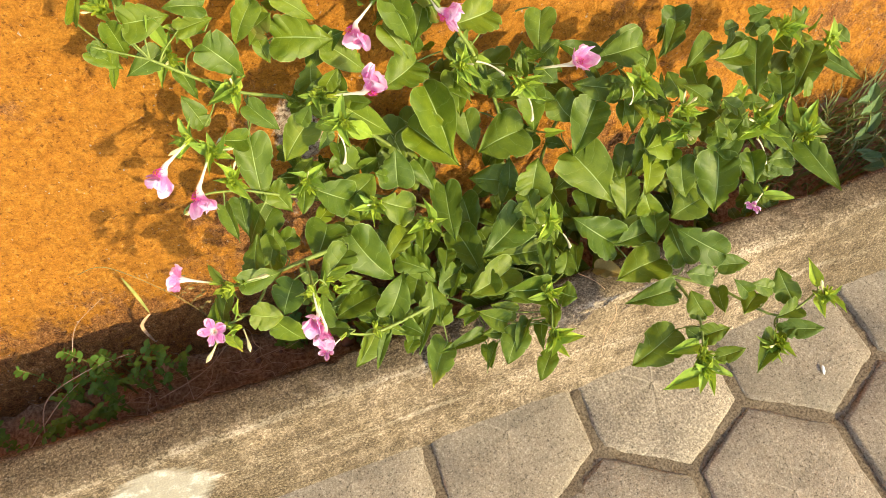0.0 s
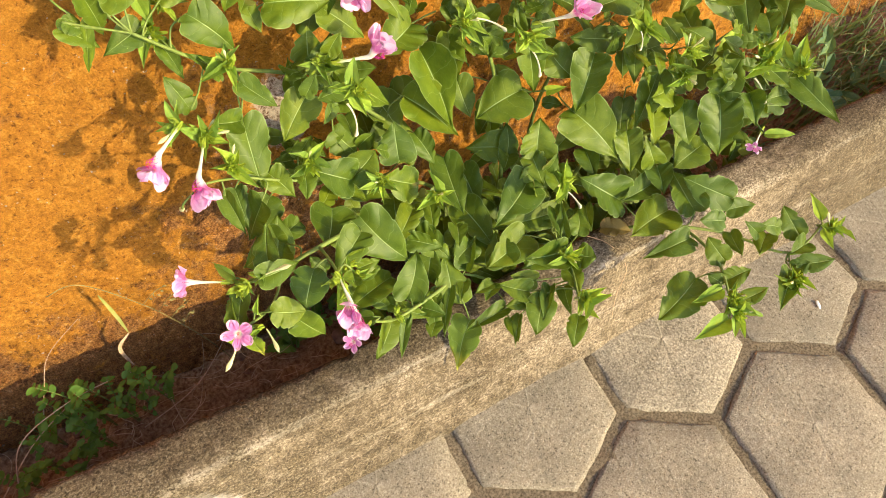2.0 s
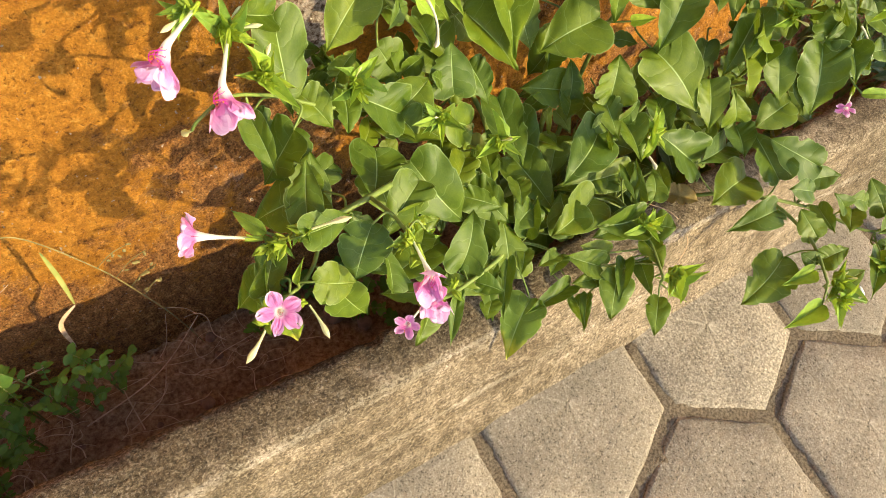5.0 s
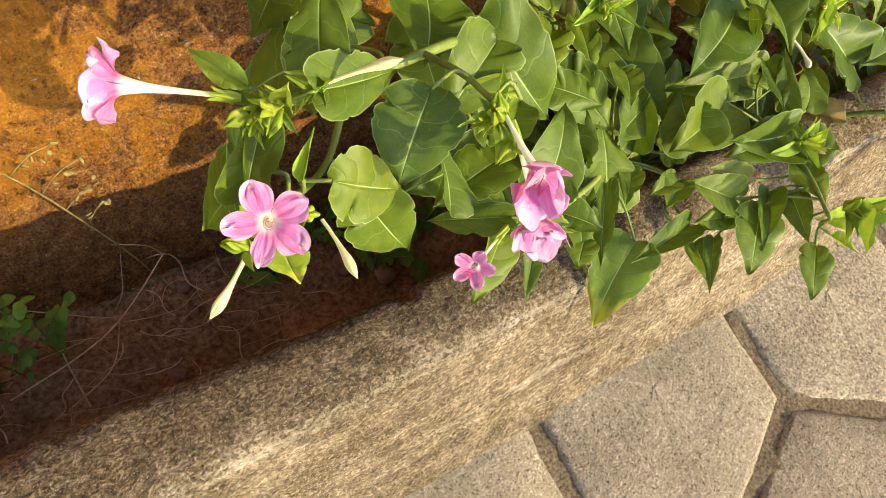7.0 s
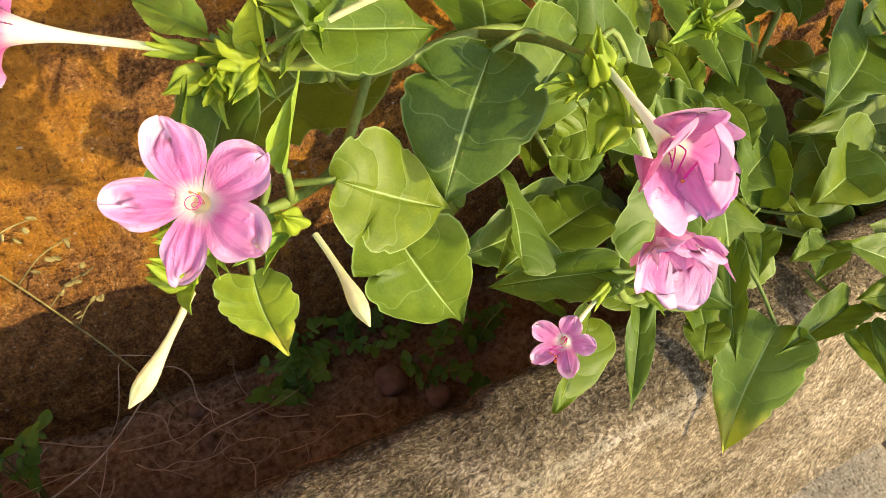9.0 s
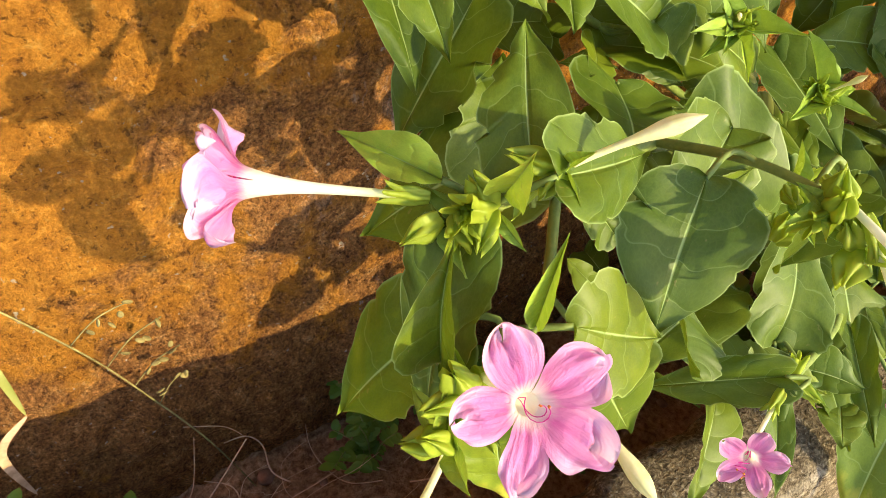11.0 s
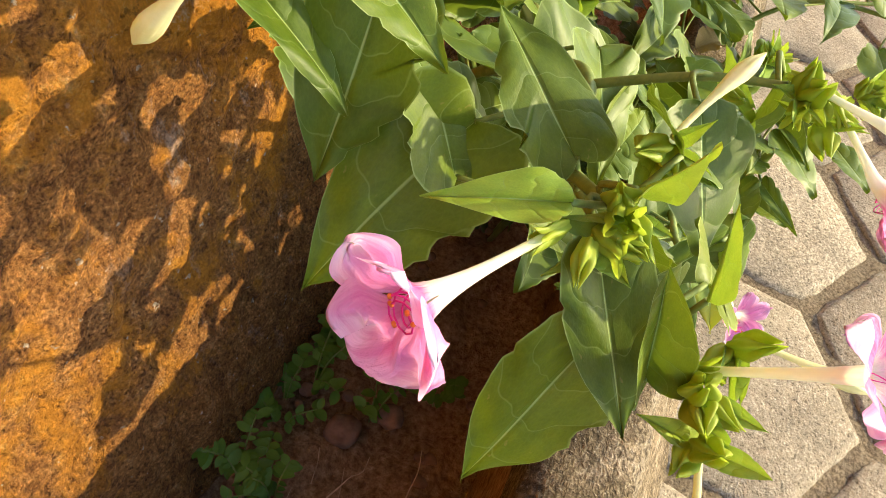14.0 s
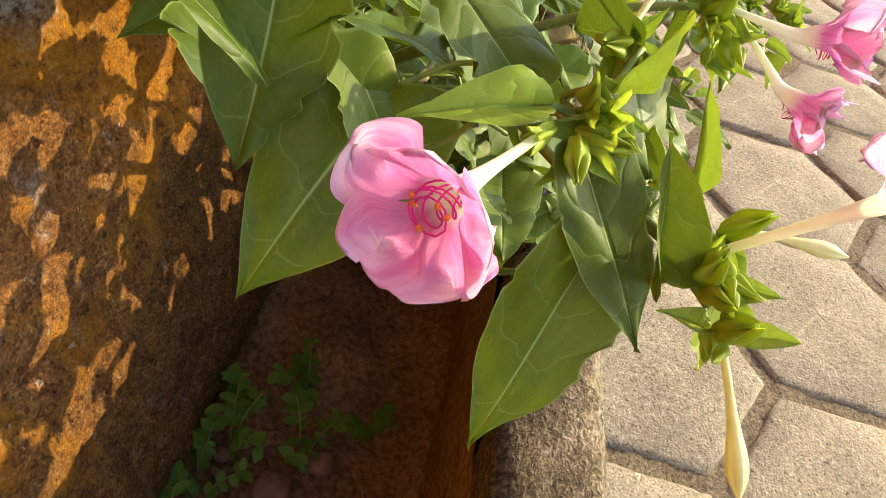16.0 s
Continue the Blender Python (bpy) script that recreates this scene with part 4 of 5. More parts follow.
leaf((-0.237, 0.473, 0.515), (-0.196, 0.461, 0.466), 0.043, (0.01, -0.73, 0.69))
leaf((-0.271, 0.443, 0.461), (-0.260, 0.464, 0.504), 0.045, (-0.00, -0.63, 0.78))
leaf((-0.253, 0.439, 0.466), (-0.179, 0.437, 0.366), 0.042, (-0.29, -0.49, 0.82))
leaf((-0.241, 0.419, 0.433), (-0.206, 0.426, 0.383), 0.032, (-0.12, -0.59, 0.80), True)
leaf((-0.284, 0.430, 0.441), (-0.325, 0.410, 0.405), 0.048, (0.03, -0.59, 0.81))
leaf((-0.348, 0.455, 0.470), (-0.321, 0.425, 0.447), 0.031, (0.00, -0.64, 0.77))
leaf((-0.362, 0.467, 0.479), (-0.389, 0.473, 0.513), 0.025, (0.02, -0.47, 0.88))
leaf((-0.407, 0.463, 0.446), (-0.419, 0.482, 0.485), 0.030, (0.13, -0.59, 0.80))
leaf((-0.363, 0.436, 0.433), (-0.394, 0.438, 0.443), 0.032, (0.10, -0.59, 0.80))
leaf((-0.359, 0.442, 0.429), (-0.369, 0.388, 0.366), 0.052, (0.17, -0.53, 0.83))
leaf((-0.356, 0.399, 0.374), (-0.338, 0.369, 0.351), 0.038, (0.01, -0.43, 0.90))
leaf((-0.398, 0.404, 0.365), (-0.402, 0.364, 0.336), 0.031, (0.06, -0.48, 0.88))
leaf((-0.362, 0.399, 0.331), (-0.397, 0.369, 0.310), 0.048, (0.05, -0.58, 0.81))
leaf((-0.312, 0.403, 0.356), (-0.326, 0.364, 0.346), 0.030, (-0.04, -0.45, 0.89))
leaf((-0.262, 0.376, 0.328), (-0.306, 0.395, 0.355), 0.056, (-0.04, -0.56, 0.83))
leaf((-0.253, 0.384, 0.325), (-0.218, 0.398, 0.336), 0.047, (-0.17, -0.48, 0.86))
leaf((-0.262, 0.378, 0.322), (-0.252, 0.352, 0.308), 0.039, (0.09, -0.52, 0.85))
leaf((-0.314, 0.412, 0.364), (-0.291, 0.420, 0.383), 0.024, (-0.08, -0.49, 0.87))
leaf((-0.257, 0.437, 0.358), (-0.236, 0.421, 0.320), 0.049, (-0.16, -0.58, 0.80))
leaf((-0.274, 0.332, 0.313), (-0.235, 0.277, 0.258), 0.065, (-0.26, -0.42, 0.87))
leaf((-0.300, 0.354, 0.319), (-0.328, 0.307, 0.320), 0.062, (-0.00, -0.52, 0.86))
leaf((-0.207, 0.370, 0.267), (-0.221, 0.332, 0.248), 0.039, (-0.20, -0.49, 0.85))
leaf((-0.195, 0.336, 0.268), (-0.245, 0.293, 0.266), 0.037, (-0.21, -0.42, 0.89))
leaf((-0.176, 0.362, 0.281), (-0.221, 0.368, 0.316), 0.055, (-0.15, -0.46, 0.88))
leaf((-0.189, 0.386, 0.312), (-0.177, 0.423, 0.345), 0.057, (-0.14, -0.53, 0.84))
leaf((-0.148, 0.421, 0.309), (-0.135, 0.386, 0.274), 0.036, (-0.18, -0.55, 0.82))
leaf((-0.151, 0.447, 0.360), (-0.091, 0.404, 0.293), 0.065, (-0.20, -0.46, 0.86))
leaf((-0.121, 0.459, 0.418), (-0.099, 0.406, 0.315), 0.059, (-0.25, -0.52, 0.82))
leaf((-0.124, 0.473, 0.448), (-0.177, 0.455, 0.436), 0.059, (-0.19, -0.61, 0.77))
leaf((-0.151, 0.488, 0.549), (-0.128, 0.475, 0.477), 0.042, (-0.24, -0.68, 0.70))
leaf((-0.108, 0.488, 0.520), (-0.126, 0.474, 0.479), 0.028, (-0.23, -0.65, 0.73))
leaf((-0.013, 0.488, 0.486), (-0.073, 0.484, 0.482), 0.058, (-0.30, -0.62, 0.72))
leaf((-0.074, 0.468, 0.449), (-0.065, 0.479, 0.476), 0.025, (-0.40, -0.59, 0.70))
leaf((-0.054, 0.450, 0.445), (-0.033, 0.437, 0.447), 0.018, (-0.28, -0.59, 0.76), True)
leaf((-0.080, 0.460, 0.427), (-0.074, 0.442, 0.355), 0.038, (-0.30, -0.63, 0.72))
leaf((-0.010, 0.434, 0.408), (-0.061, 0.441, 0.405), 0.042, (-0.16, -0.56, 0.82))
leaf((-0.058, 0.463, 0.332), (-0.056, 0.423, 0.293), 0.045, (-0.29, -0.51, 0.81))
leaf((0.006, 0.396, 0.342), (-0.055, 0.406, 0.306), 0.077, (-0.36, -0.46, 0.81))
leaf((0.012, 0.412, 0.417), (0.017, 0.385, 0.345), 0.042, (-0.28, -0.57, 0.77))
leaf((0.036, 0.432, 0.425), (0.054, 0.406, 0.408), 0.032, (-0.37, -0.57, 0.73), False, 3)
leaf((0.054, 0.477, 0.473), (0.038, 0.438, 0.442), 0.046, (-0.40, -0.53, 0.75))
leaf((0.048, 0.449, 0.420), (0.075, 0.452, 0.436), 0.039, (-0.41, -0.58, 0.71))
leaf((0.010, 0.424, 0.420), (0.018, 0.453, 0.448), 0.019, (-0.44, -0.62, 0.65))
leaf((0.059, 0.412, 0.372), (0.078, 0.377, 0.350), 0.052, (-0.44, -0.41, 0.80))
leaf((0.032, 0.374, 0.348), (0.053, 0.361, 0.358), 0.017, (-0.45, -0.53, 0.72), True)
leaf((-0.005, 0.325, 0.284), (0.013, 0.354, 0.321), 0.057, (-0.13, -0.41, 0.90))
leaf((0.063, 0.352, 0.317), (0.107, 0.279, 0.265), 0.081, (-0.40, -0.32, 0.86))
leaf((-0.024, 0.374, 0.258), (-0.073, 0.400, 0.256), 0.052, (-0.27, -0.47, 0.84))
leaf((-0.025, 0.363, 0.254), (-0.011, 0.395, 0.283), 0.032, (-0.26, -0.41, 0.87))
leaf((-0.022, 0.363, 0.255), (-0.045, 0.341, 0.251), 0.033, (-0.37, -0.45, 0.81))
leaf((-0.027, 0.307, 0.264), (-0.103, 0.269, 0.250), 0.065, (-0.08, -0.44, 0.89))
leaf((-0.012, 0.327, 0.286), (-0.015, 0.287, 0.267), 0.037, (-0.32, -0.36, 0.88))
leaf((0.010, 0.303, 0.265), (0.006, 0.256, 0.249), 0.042, (-0.29, -0.37, 0.88))
leaf((0.096, 0.234, 0.221), (0.044, 0.277, 0.257), 0.066, (-0.17, -0.44, 0.88))
leaf((-0.116, 0.392, 0.268), (-0.130, 0.310, 0.247), 0.051, (-0.24, -0.45, 0.86))
leaf((-0.091, 0.384, 0.239), (-0.097, 0.321, 0.219), 0.047, (-0.21, -0.28, 0.94))
leaf((-0.169, 0.338, 0.267), (-0.188, 0.291, 0.265), 0.027, (-0.20, -0.54, 0.82))
leaf((-0.206, 0.311, 0.255), (-0.178, 0.260, 0.235), 0.046, (-0.29, -0.47, 0.84))
leaf((-0.118, 0.336, 0.223), (-0.107, 0.261, 0.211), 0.055, (-0.25, -0.39, 0.89))
leaf((-0.011, 0.267, 0.214), (-0.086, 0.281, 0.212), 0.046, (-0.34, -0.35, 0.87))
leaf((-0.068, 0.245, 0.235), (-0.140, 0.226, 0.233), 0.055, (-0.18, -0.41, 0.89))
leaf((-0.149, 0.296, 0.251), (-0.164, 0.264, 0.250), 0.029, (-0.13, -0.26, 0.96))
leaf((-0.143, 0.265, 0.237), (-0.178, 0.250, 0.235), 0.041, (-0.10, -0.45, 0.89))
leaf((-0.257, 0.237, 0.231), (-0.221, 0.278, 0.262), 0.048, (-0.02, -0.33, 0.94))
leaf((-0.199, 0.214, 0.203), (-0.185, 0.269, 0.239), 0.055, (0.02, -0.46, 0.89))
leaf((-0.222, 0.238, 0.220), (-0.243, 0.182, 0.203), 0.032, (-0.02, -0.27, 0.96))
leaf((-0.274, 0.235, 0.224), (-0.239, 0.206, 0.213), 0.024, (-0.18, -0.43, 0.89))
leaf((-0.266, 0.220, 0.218), (-0.295, 0.180, 0.197), 0.017, (-0.09, -0.29, 0.95))
leaf((-0.303, 0.277, 0.284), (-0.279, 0.268, 0.285), 0.030, (-0.70, 0.0, 0.70), False, 3)
leaf((-0.387, 0.323, 0.317), (-0.367, 0.358, 0.346), 0.046, (-0.13, -0.55, 0.82))
leaf((-0.039, 0.204, 0.228), (-0.097, 0.204, 0.229), 0.038, (-0.18, -0.32, 0.93))
leaf((-0.015, 0.188, 0.223), (0.001, 0.170, 0.230), 0.040, (-0.25, -0.35, 0.90), False, 3)
leaf((-0.001, 0.211, 0.232), (0.017, 0.240, 0.240), 0.033, (-0.28, -0.45, 0.85))
leaf((0.040, 0.247, 0.227), (0.018, 0.206, 0.234), 0.021, (-0.36, -0.33, 0.87))
leaf((-0.009, 0.260, 0.239), (-0.026, 0.218, 0.236), 0.024, (-0.31, -0.36, 0.88))
leaf((-0.089, 0.161, 0.218), (-0.123, 0.122, 0.203), 0.044, (-0.23, -0.31, 0.92))
leaf((-0.061, 0.115, 0.210), (-0.091, 0.083, 0.205), 0.030, (-0.28, -0.18, 0.94), False, 3)
leaf((-0.103, 0.175, 0.215), (-0.139, 0.201, 0.226), 0.036, (-0.25, -0.36, 0.90))
leaf((-0.050, 0.128, 0.221), (-0.014, 0.113, 0.228), 0.023, (-0.26, -0.35, 0.90), True)
leaf((-0.053, 0.116, 0.220), (-0.045, 0.094, 0.222), 0.013, (-0.27, -0.20, 0.94), True)
leaf((-0.137, 0.163, 0.187), (-0.144, 0.130, 0.184), 0.023, (-0.29, -0.35, 0.89))
leaf((-0.042, 0.176, 0.226), (-0.050, 0.138, 0.231), 0.032, (-0.18, -0.25, 0.95))
leaf((0.147, 0.187, 0.222), (0.069, 0.175, 0.229), 0.066, (-0.30, -0.21, 0.93))
leaf((0.135, 0.131, 0.234), (0.064, 0.139, 0.224), 0.041, (-0.28, -0.21, 0.94))
leaf((0.112, 0.081, 0.218), (0.043, 0.062, 0.192), 0.061, (-0.42, -0.21, 0.89))
leaf((0.169, 0.161, 0.237), (0.175, 0.226, 0.249), 0.051, (-0.36, -0.28, 0.89))
leaf((0.223, 0.149, 0.249), (0.172, 0.203, 0.266), 0.056, (-0.52, -0.22, 0.83))
leaf((0.190, 0.126, 0.245), (0.153, 0.140, 0.254), 0.033, (-0.53, -0.19, 0.83), False, 3)
leaf((0.215, 0.143, 0.232), (0.255, 0.129, 0.236), 0.033, (-0.45, -0.21, 0.87))
leaf((0.153, 0.078, 0.237), (0.145, 0.114, 0.253), 0.038, (-0.43, -0.28, 0.86))
leaf((0.193, 0.111, 0.233), (0.180, 0.074, 0.237), 0.027, (-0.41, -0.07, 0.91))
leaf((0.247, 0.087, 0.223), (0.208, 0.065, 0.230), 0.035, (-0.53, -0.12, 0.84))
leaf((0.233, 0.092, 0.228), (0.217, 0.112, 0.244), 0.028, (-0.43, -0.19, 0.88))
leaf((0.269, 0.084, 0.228), (0.238, 0.098, 0.239), 0.028, (-0.42, -0.26, 0.87), False, 3)
leaf((0.291, 0.061, 0.219), (0.285, 0.105, 0.243), 0.039, (-0.47, -0.20, 0.86))
leaf((0.291, 0.049, 0.220), (0.251, 0.046, 0.223), 0.033, (-0.46, -0.23, 0.86))
leaf((0.254, 0.030, 0.216), (0.301, 0.009, 0.225), 0.031, (-0.50, -0.20, 0.85))
leaf((0.240, 0.027, 0.217), (0.190, -0.011, 0.206), 0.033, (-0.30, -0.10, 0.95))
leaf((0.250, 0.029, 0.211), (0.269, 0.022, 0.223), 0.024, (-0.52, -0.16, 0.84))
leaf((0.327, 0.064, 0.233), (0.329, 0.101, 0.251), 0.023, (-0.43, -0.25, 0.87), True)
leaf((0.325, 0.057, 0.230), (0.344, 0.026, 0.236), 0.018, (-0.52, -0.16, 0.84), True)
leaf((0.323, 0.053, 0.228), (0.315, 0.022, 0.223), 0.020, (-0.59, -0.16, 0.79), True)
leaf((0.130, 0.049, 0.222), (0.084, 0.055, 0.215), 0.028, (-0.31, -0.20, 0.93), True)
leaf((0.115, 0.013, 0.212), (0.061, 0.014, 0.200), 0.034, (-0.29, -0.16, 0.94), True)
leaf((0.139, 0.024, 0.223), (0.178, 0.019, 0.234), 0.025, (-0.42, -0.14, 0.89))
leaf((0.125, 0.011, 0.216), (0.116, -0.019, 0.210), 0.015, (-0.36, -0.17, 0.92), True)
leaf((0.136, 0.055, 0.232), (0.168, 0.050, 0.246), 0.032, (-0.55, -0.19, 0.81))
leaf((0.131, 0.054, 0.230), (0.118, 0.073, 0.235), 0.023, (-0.44, -0.25, 0.86))
leaf((0.180, 0.409, 0.430), (0.117, 0.418, 0.420), 0.057, (-0.46, -0.48, 0.74))
leaf((0.169, 0.378, 0.405), (0.192, 0.401, 0.427), 0.032, (-0.55, -0.51, 0.66))
leaf((0.147, 0.377, 0.389), (0.078, 0.401, 0.401), 0.042, (-0.38, -0.48, 0.79))
leaf((0.103, 0.375, 0.384), (0.066, 0.343, 0.319), 0.058, (-0.43, -0.45, 0.79))
leaf((0.153, 0.355, 0.395), (0.135, 0.320, 0.364), 0.033, (-0.44, -0.39, 0.81))
leaf((0.171, 0.317, 0.371), (0.133, 0.289, 0.309), 0.044, (-0.33, -0.42, 0.85))
leaf((0.205, 0.331, 0.403), (0.198, 0.362, 0.417), 0.035, (-0.39, -0.52, 0.76))
leaf((0.245, 0.370, 0.403), (0.238, 0.324, 0.393), 0.039, (-0.49, -0.42, 0.76))
leaf((0.276, 0.383, 0.430), (0.225, 0.360, 0.415), 0.039, (-0.47, -0.46, 0.76))
leaf((0.244, 0.428, 0.434), (0.215, 0.396, 0.411), 0.028, (-0.57, -0.43, 0.70))
leaf((0.305, 0.349, 0.425), (0.258, 0.349, 0.430), 0.037, (-0.47, -0.43, 0.77))
leaf((0.327, 0.356, 0.435), (0.301, 0.293, 0.398), 0.044, (-0.63, -0.40, 0.66))
leaf((0.216, 0.321, 0.393), (0.242, 0.304, 0.393), 0.017, (-0.42, -0.39, 0.82), True)
leaf((0.262, 0.350, 0.386), (0.260, 0.308, 0.369), 0.042, (-0.46, -0.35, 0.82))
leaf((0.254, 0.292, 0.387), (0.288, 0.305, 0.415), 0.032, (-0.50, -0.34, 0.80), True)
leaf((0.233, 0.255, 0.356), (0.281, 0.278, 0.392), 0.049, (-0.57, -0.39, 0.72))
leaf((0.236, 0.254, 0.352), (0.225, 0.205, 0.285), 0.064, (-0.55, -0.38, 0.74))
leaf((0.197, 0.276, 0.333), (0.194, 0.236, 0.293), 0.044, (-0.46, -0.40, 0.79))
leaf((0.193, 0.292, 0.338), (0.151, 0.279, 0.306), 0.029, (-0.47, -0.51, 0.72))
leaf((0.307, 0.258, 0.375), (0.326, 0.215, 0.360), 0.030, (-0.53, -0.34, 0.78))
leaf((0.337, 0.217, 0.341), (0.301, 0.224, 0.341), 0.032, (-0.59, -0.27, 0.76))
leaf((0.442, 0.352, 0.391), (0.363, 0.288, 0.380), 0.045, (-0.59, -0.39, 0.70))
leaf((0.363, 0.323, 0.390), (0.348, 0.283, 0.371), 0.038, (-0.53, -0.36, 0.77))
leaf((0.342, 0.240, 0.369), (0.357, 0.284, 0.386), 0.022, (-0.57, -0.40, 0.72), True)
leaf((0.353, 0.236, 0.366), (0.383, 0.263, 0.392), 0.026, (-0.67, -0.33, 0.67), True)
leaf((0.347, 0.227, 0.361), (0.366, 0.149, 0.339), 0.043, (-0.55, -0.30, 0.78))
leaf((0.446, 0.335, 0.387), (0.484, 0.287, 0.371), 0.025, (-0.55, -0.40, 0.74))
leaf((0.282, 0.242, 0.346), (0.275, 0.204, 0.321), 0.036, (-0.57, -0.34, 0.75))
leaf((0.155, 0.247, 0.257), (0.145, 0.269, 0.294), 0.040, (-0.45, -0.49, 0.74))
leaf((0.227, 0.233, 0.278), (0.180, 0.230, 0.254), 0.052, (-0.44, -0.35, 0.83))
leaf((0.128, 0.296, 0.294), (0.119, 0.254, 0.249), 0.045, (-0.34, -0.36, 0.87))
leaf((0.162, 0.245, 0.248), (0.145, 0.205, 0.240), 0.044, (-0.37, -0.30, 0.88))
leaf((0.080, 0.317, 0.258), (0.072, 0.273, 0.243), 0.038, (-0.45, -0.29, 0.85))
leaf((0.149, 0.233, 0.227), (0.090, 0.227, 0.233), 0.044, (-0.30, -0.32, 0.90))
leaf((0.147, 0.336, 0.311), (0.132, 0.305, 0.268), 0.036, (-0.35, -0.52, 0.78))
leaf((0.218, 0.244, 0.322), (0.218, 0.216, 0.291), 0.024, (-0.58, -0.21, 0.79))
leaf((0.288, 0.191, 0.309), (0.316, 0.168, 0.318), 0.018, (-0.60, -0.28, 0.75), True)

leaf((-0.196, 0.228, 0.218), (-0.233, 0.177, 0.208), 0.021, (-0.53, -0.20, 0.82))
leaf((-0.242, 0.222, 0.217), (-0.218, 0.198, 0.213), 0.025, (-0.38, -0.19, 0.90))
leaf((-0.232, 0.200, 0.209), (-0.250, 0.183, 0.208), 0.025, (-0.47, -0.26, 0.84))
leaf((-0.139, 0.175, 0.198), (-0.204, 0.170, 0.202), 0.025, (-0.57, -0.12, 0.81))
leaf((-0.140, 0.206, 0.221), (-0.161, 0.192, 0.214), 0.026, (-0.59, -0.27, 0.76))
leaf((-0.115, 0.167, 0.207), (-0.141, 0.174, 0.207), 0.022, (-0.62, -0.15, 0.77))
leaf((-0.126, 0.158, 0.197), (-0.153, 0.124, 0.188), 0.015, (-0.72, -0.12, 0.69))
leaf((-0.173, 0.229, 0.222), (-0.192, 0.207, 0.216), 0.021, (-0.56, -0.28, 0.78))
leaf((-0.110, 0.221, 0.227), (-0.103, 0.265, 0.237), 0.055, (-0.60, -0.27, 0.75))
leaf((0.011, 0.267, 0.210), (-0.095, 0.285, 0.213), 0.042, (-0.70, -0.29, 0.65))
leaf((-0.031, 0.200, 0.227), (-0.089, 0.213, 0.234), 0.046, (-0.68, -0.18, 0.71))
leaf((-0.087, 0.183, 0.220), (-0.117, 0.202, 0.229), 0.030, (-0.50, -0.16, 0.85))
leaf((-0.167, 0.239, 0.227), (-0.133, 0.271, 0.241), 0.029, (-0.58, -0.34, 0.74))
leaf((-0.018, 0.215, 0.232), (0.001, 0.259, 0.251), 0.021, (-0.66, -0.19, 0.72))
leaf((-0.074, 0.167, 0.218), (-0.106, 0.132, 0.210), 0.022, (-0.63, -0.16, 0.76))
leaf((-0.058, 0.157, 0.218), (-0.072, 0.119, 0.216), 0.025, (-0.69, -0.23, 0.68))
leaf((-0.083, 0.165, 0.200), (-0.131, 0.173, 0.190), 0.022, (-0.58, -0.15, 0.80))
leaf((-0.143, 0.209, 0.221), (-0.170, 0.206, 0.219), 0.019, (-0.54, -0.21, 0.82))
leaf((-0.215, 0.256, 0.217), (-0.193, 0.288, 0.245), 0.043, (-0.64, -0.32, 0.70))
leaf((-0.220, 0.302, 0.257), (-0.183, 0.275, 0.249), 0.032, (-0.50, -0.40, 0.77))

# flowers, spent tubes and bract clusters
flower((-0.428, 0.421, 0.472), (-0.461, 0.392, 0.472), 1, 0.0, 1.22)
flower((-0.412, 0.403, 0.454), (-0.433, 0.366, 0.446), 2, 0.7, 1.22)
flower((-0.168, 0.494, 0.541), (-0.205, 0.471, 0.528), 1, 1.4, 1.1)
flower((-0.109, 0.487, 0.554), (-0.097, 0.445, 0.537), 2, 2.1, 1.1)
flower((-0.247, 0.417, 0.487), (-0.205, 0.397, 0.497), 1, 2.8, 1.1)
flower((0.037, 0.424, 0.424), (0.076, 0.396, 0.445), 2, 3.5, 1.1)
flower((0.305, 0.205, 0.292), (0.280, 0.190, 0.286), 0, 4.2, 1.1)
withered((0.106, 0.318, 0.467), (0.099, 0.303, 0.451))
withered((-0.009, 0.380, 0.438), (-0.010, 0.349, 0.415))
withered((-0.256, 0.376, 0.466), (-0.261, 0.347, 0.443))
withered((0.008, 0.281, 0.255), (0.023, 0.240, 0.242))
withered((-0.160, 0.335, 0.266), (-0.218, 0.329, 0.252))
withered((0.288, 0.249, 0.366), (0.286, 0.215, 0.348))
withered((-0.055, 0.435, 0.458), (-0.026, 0.408, 0.448))
calyx((-0.457, 0.515, 0.598), None, 5, 9, 1.3)
calyx((-0.394, 0.510, 0.548), None, 5, 9, 1.3)
calyx((-0.298, 0.511, 0.579), None, 5, 9, 1.3)
calyx((-0.356, 0.449, 0.503), None, 5, 9, 1.3)
calyx((-0.261, 0.414, 0.495), None, 5, 9, 1.3)
calyx((-0.249, 0.370, 0.490), None, 5, 9, 1.3)
calyx((-0.152, 0.511, 0.558), None, 5, 9, 1.3)
calyx((-0.080, 0.427, 0.470), None, 5, 9, 1.3)
calyx((-0.009, 0.386, 0.449), None, 5, 9, 1.3)
calyx((-0.010, 0.261, 0.304), None, 5, 9, 1.3)
calyx((0.139, 0.340, 0.439), None, 5, 9, 1.3)
calyx((0.176, 0.292, 0.424), None, 5, 9, 1.3)
calyx((0.195, 0.292, 0.374), None, 5, 9, 1.3)
calyx((0.330, 0.332, 0.473), None, 5, 9, 1.3)
calyx((0.440, 0.335, 0.415), None, 5, 9, 1.3)
calyx((0.260, 0.234, 0.423), None, 5, 9, 1.3)
calyx((0.347, 0.224, 0.375), None, 5, 9, 1.3)
calyx((-0.424, 0.442, 0.454), None, 5, 9, 1.3)
calyx((-0.408, 0.427, 0.439), None, 5, 9, 1.3)
calyx((-0.395, 0.387, 0.423), None, 5, 9, 1.3)
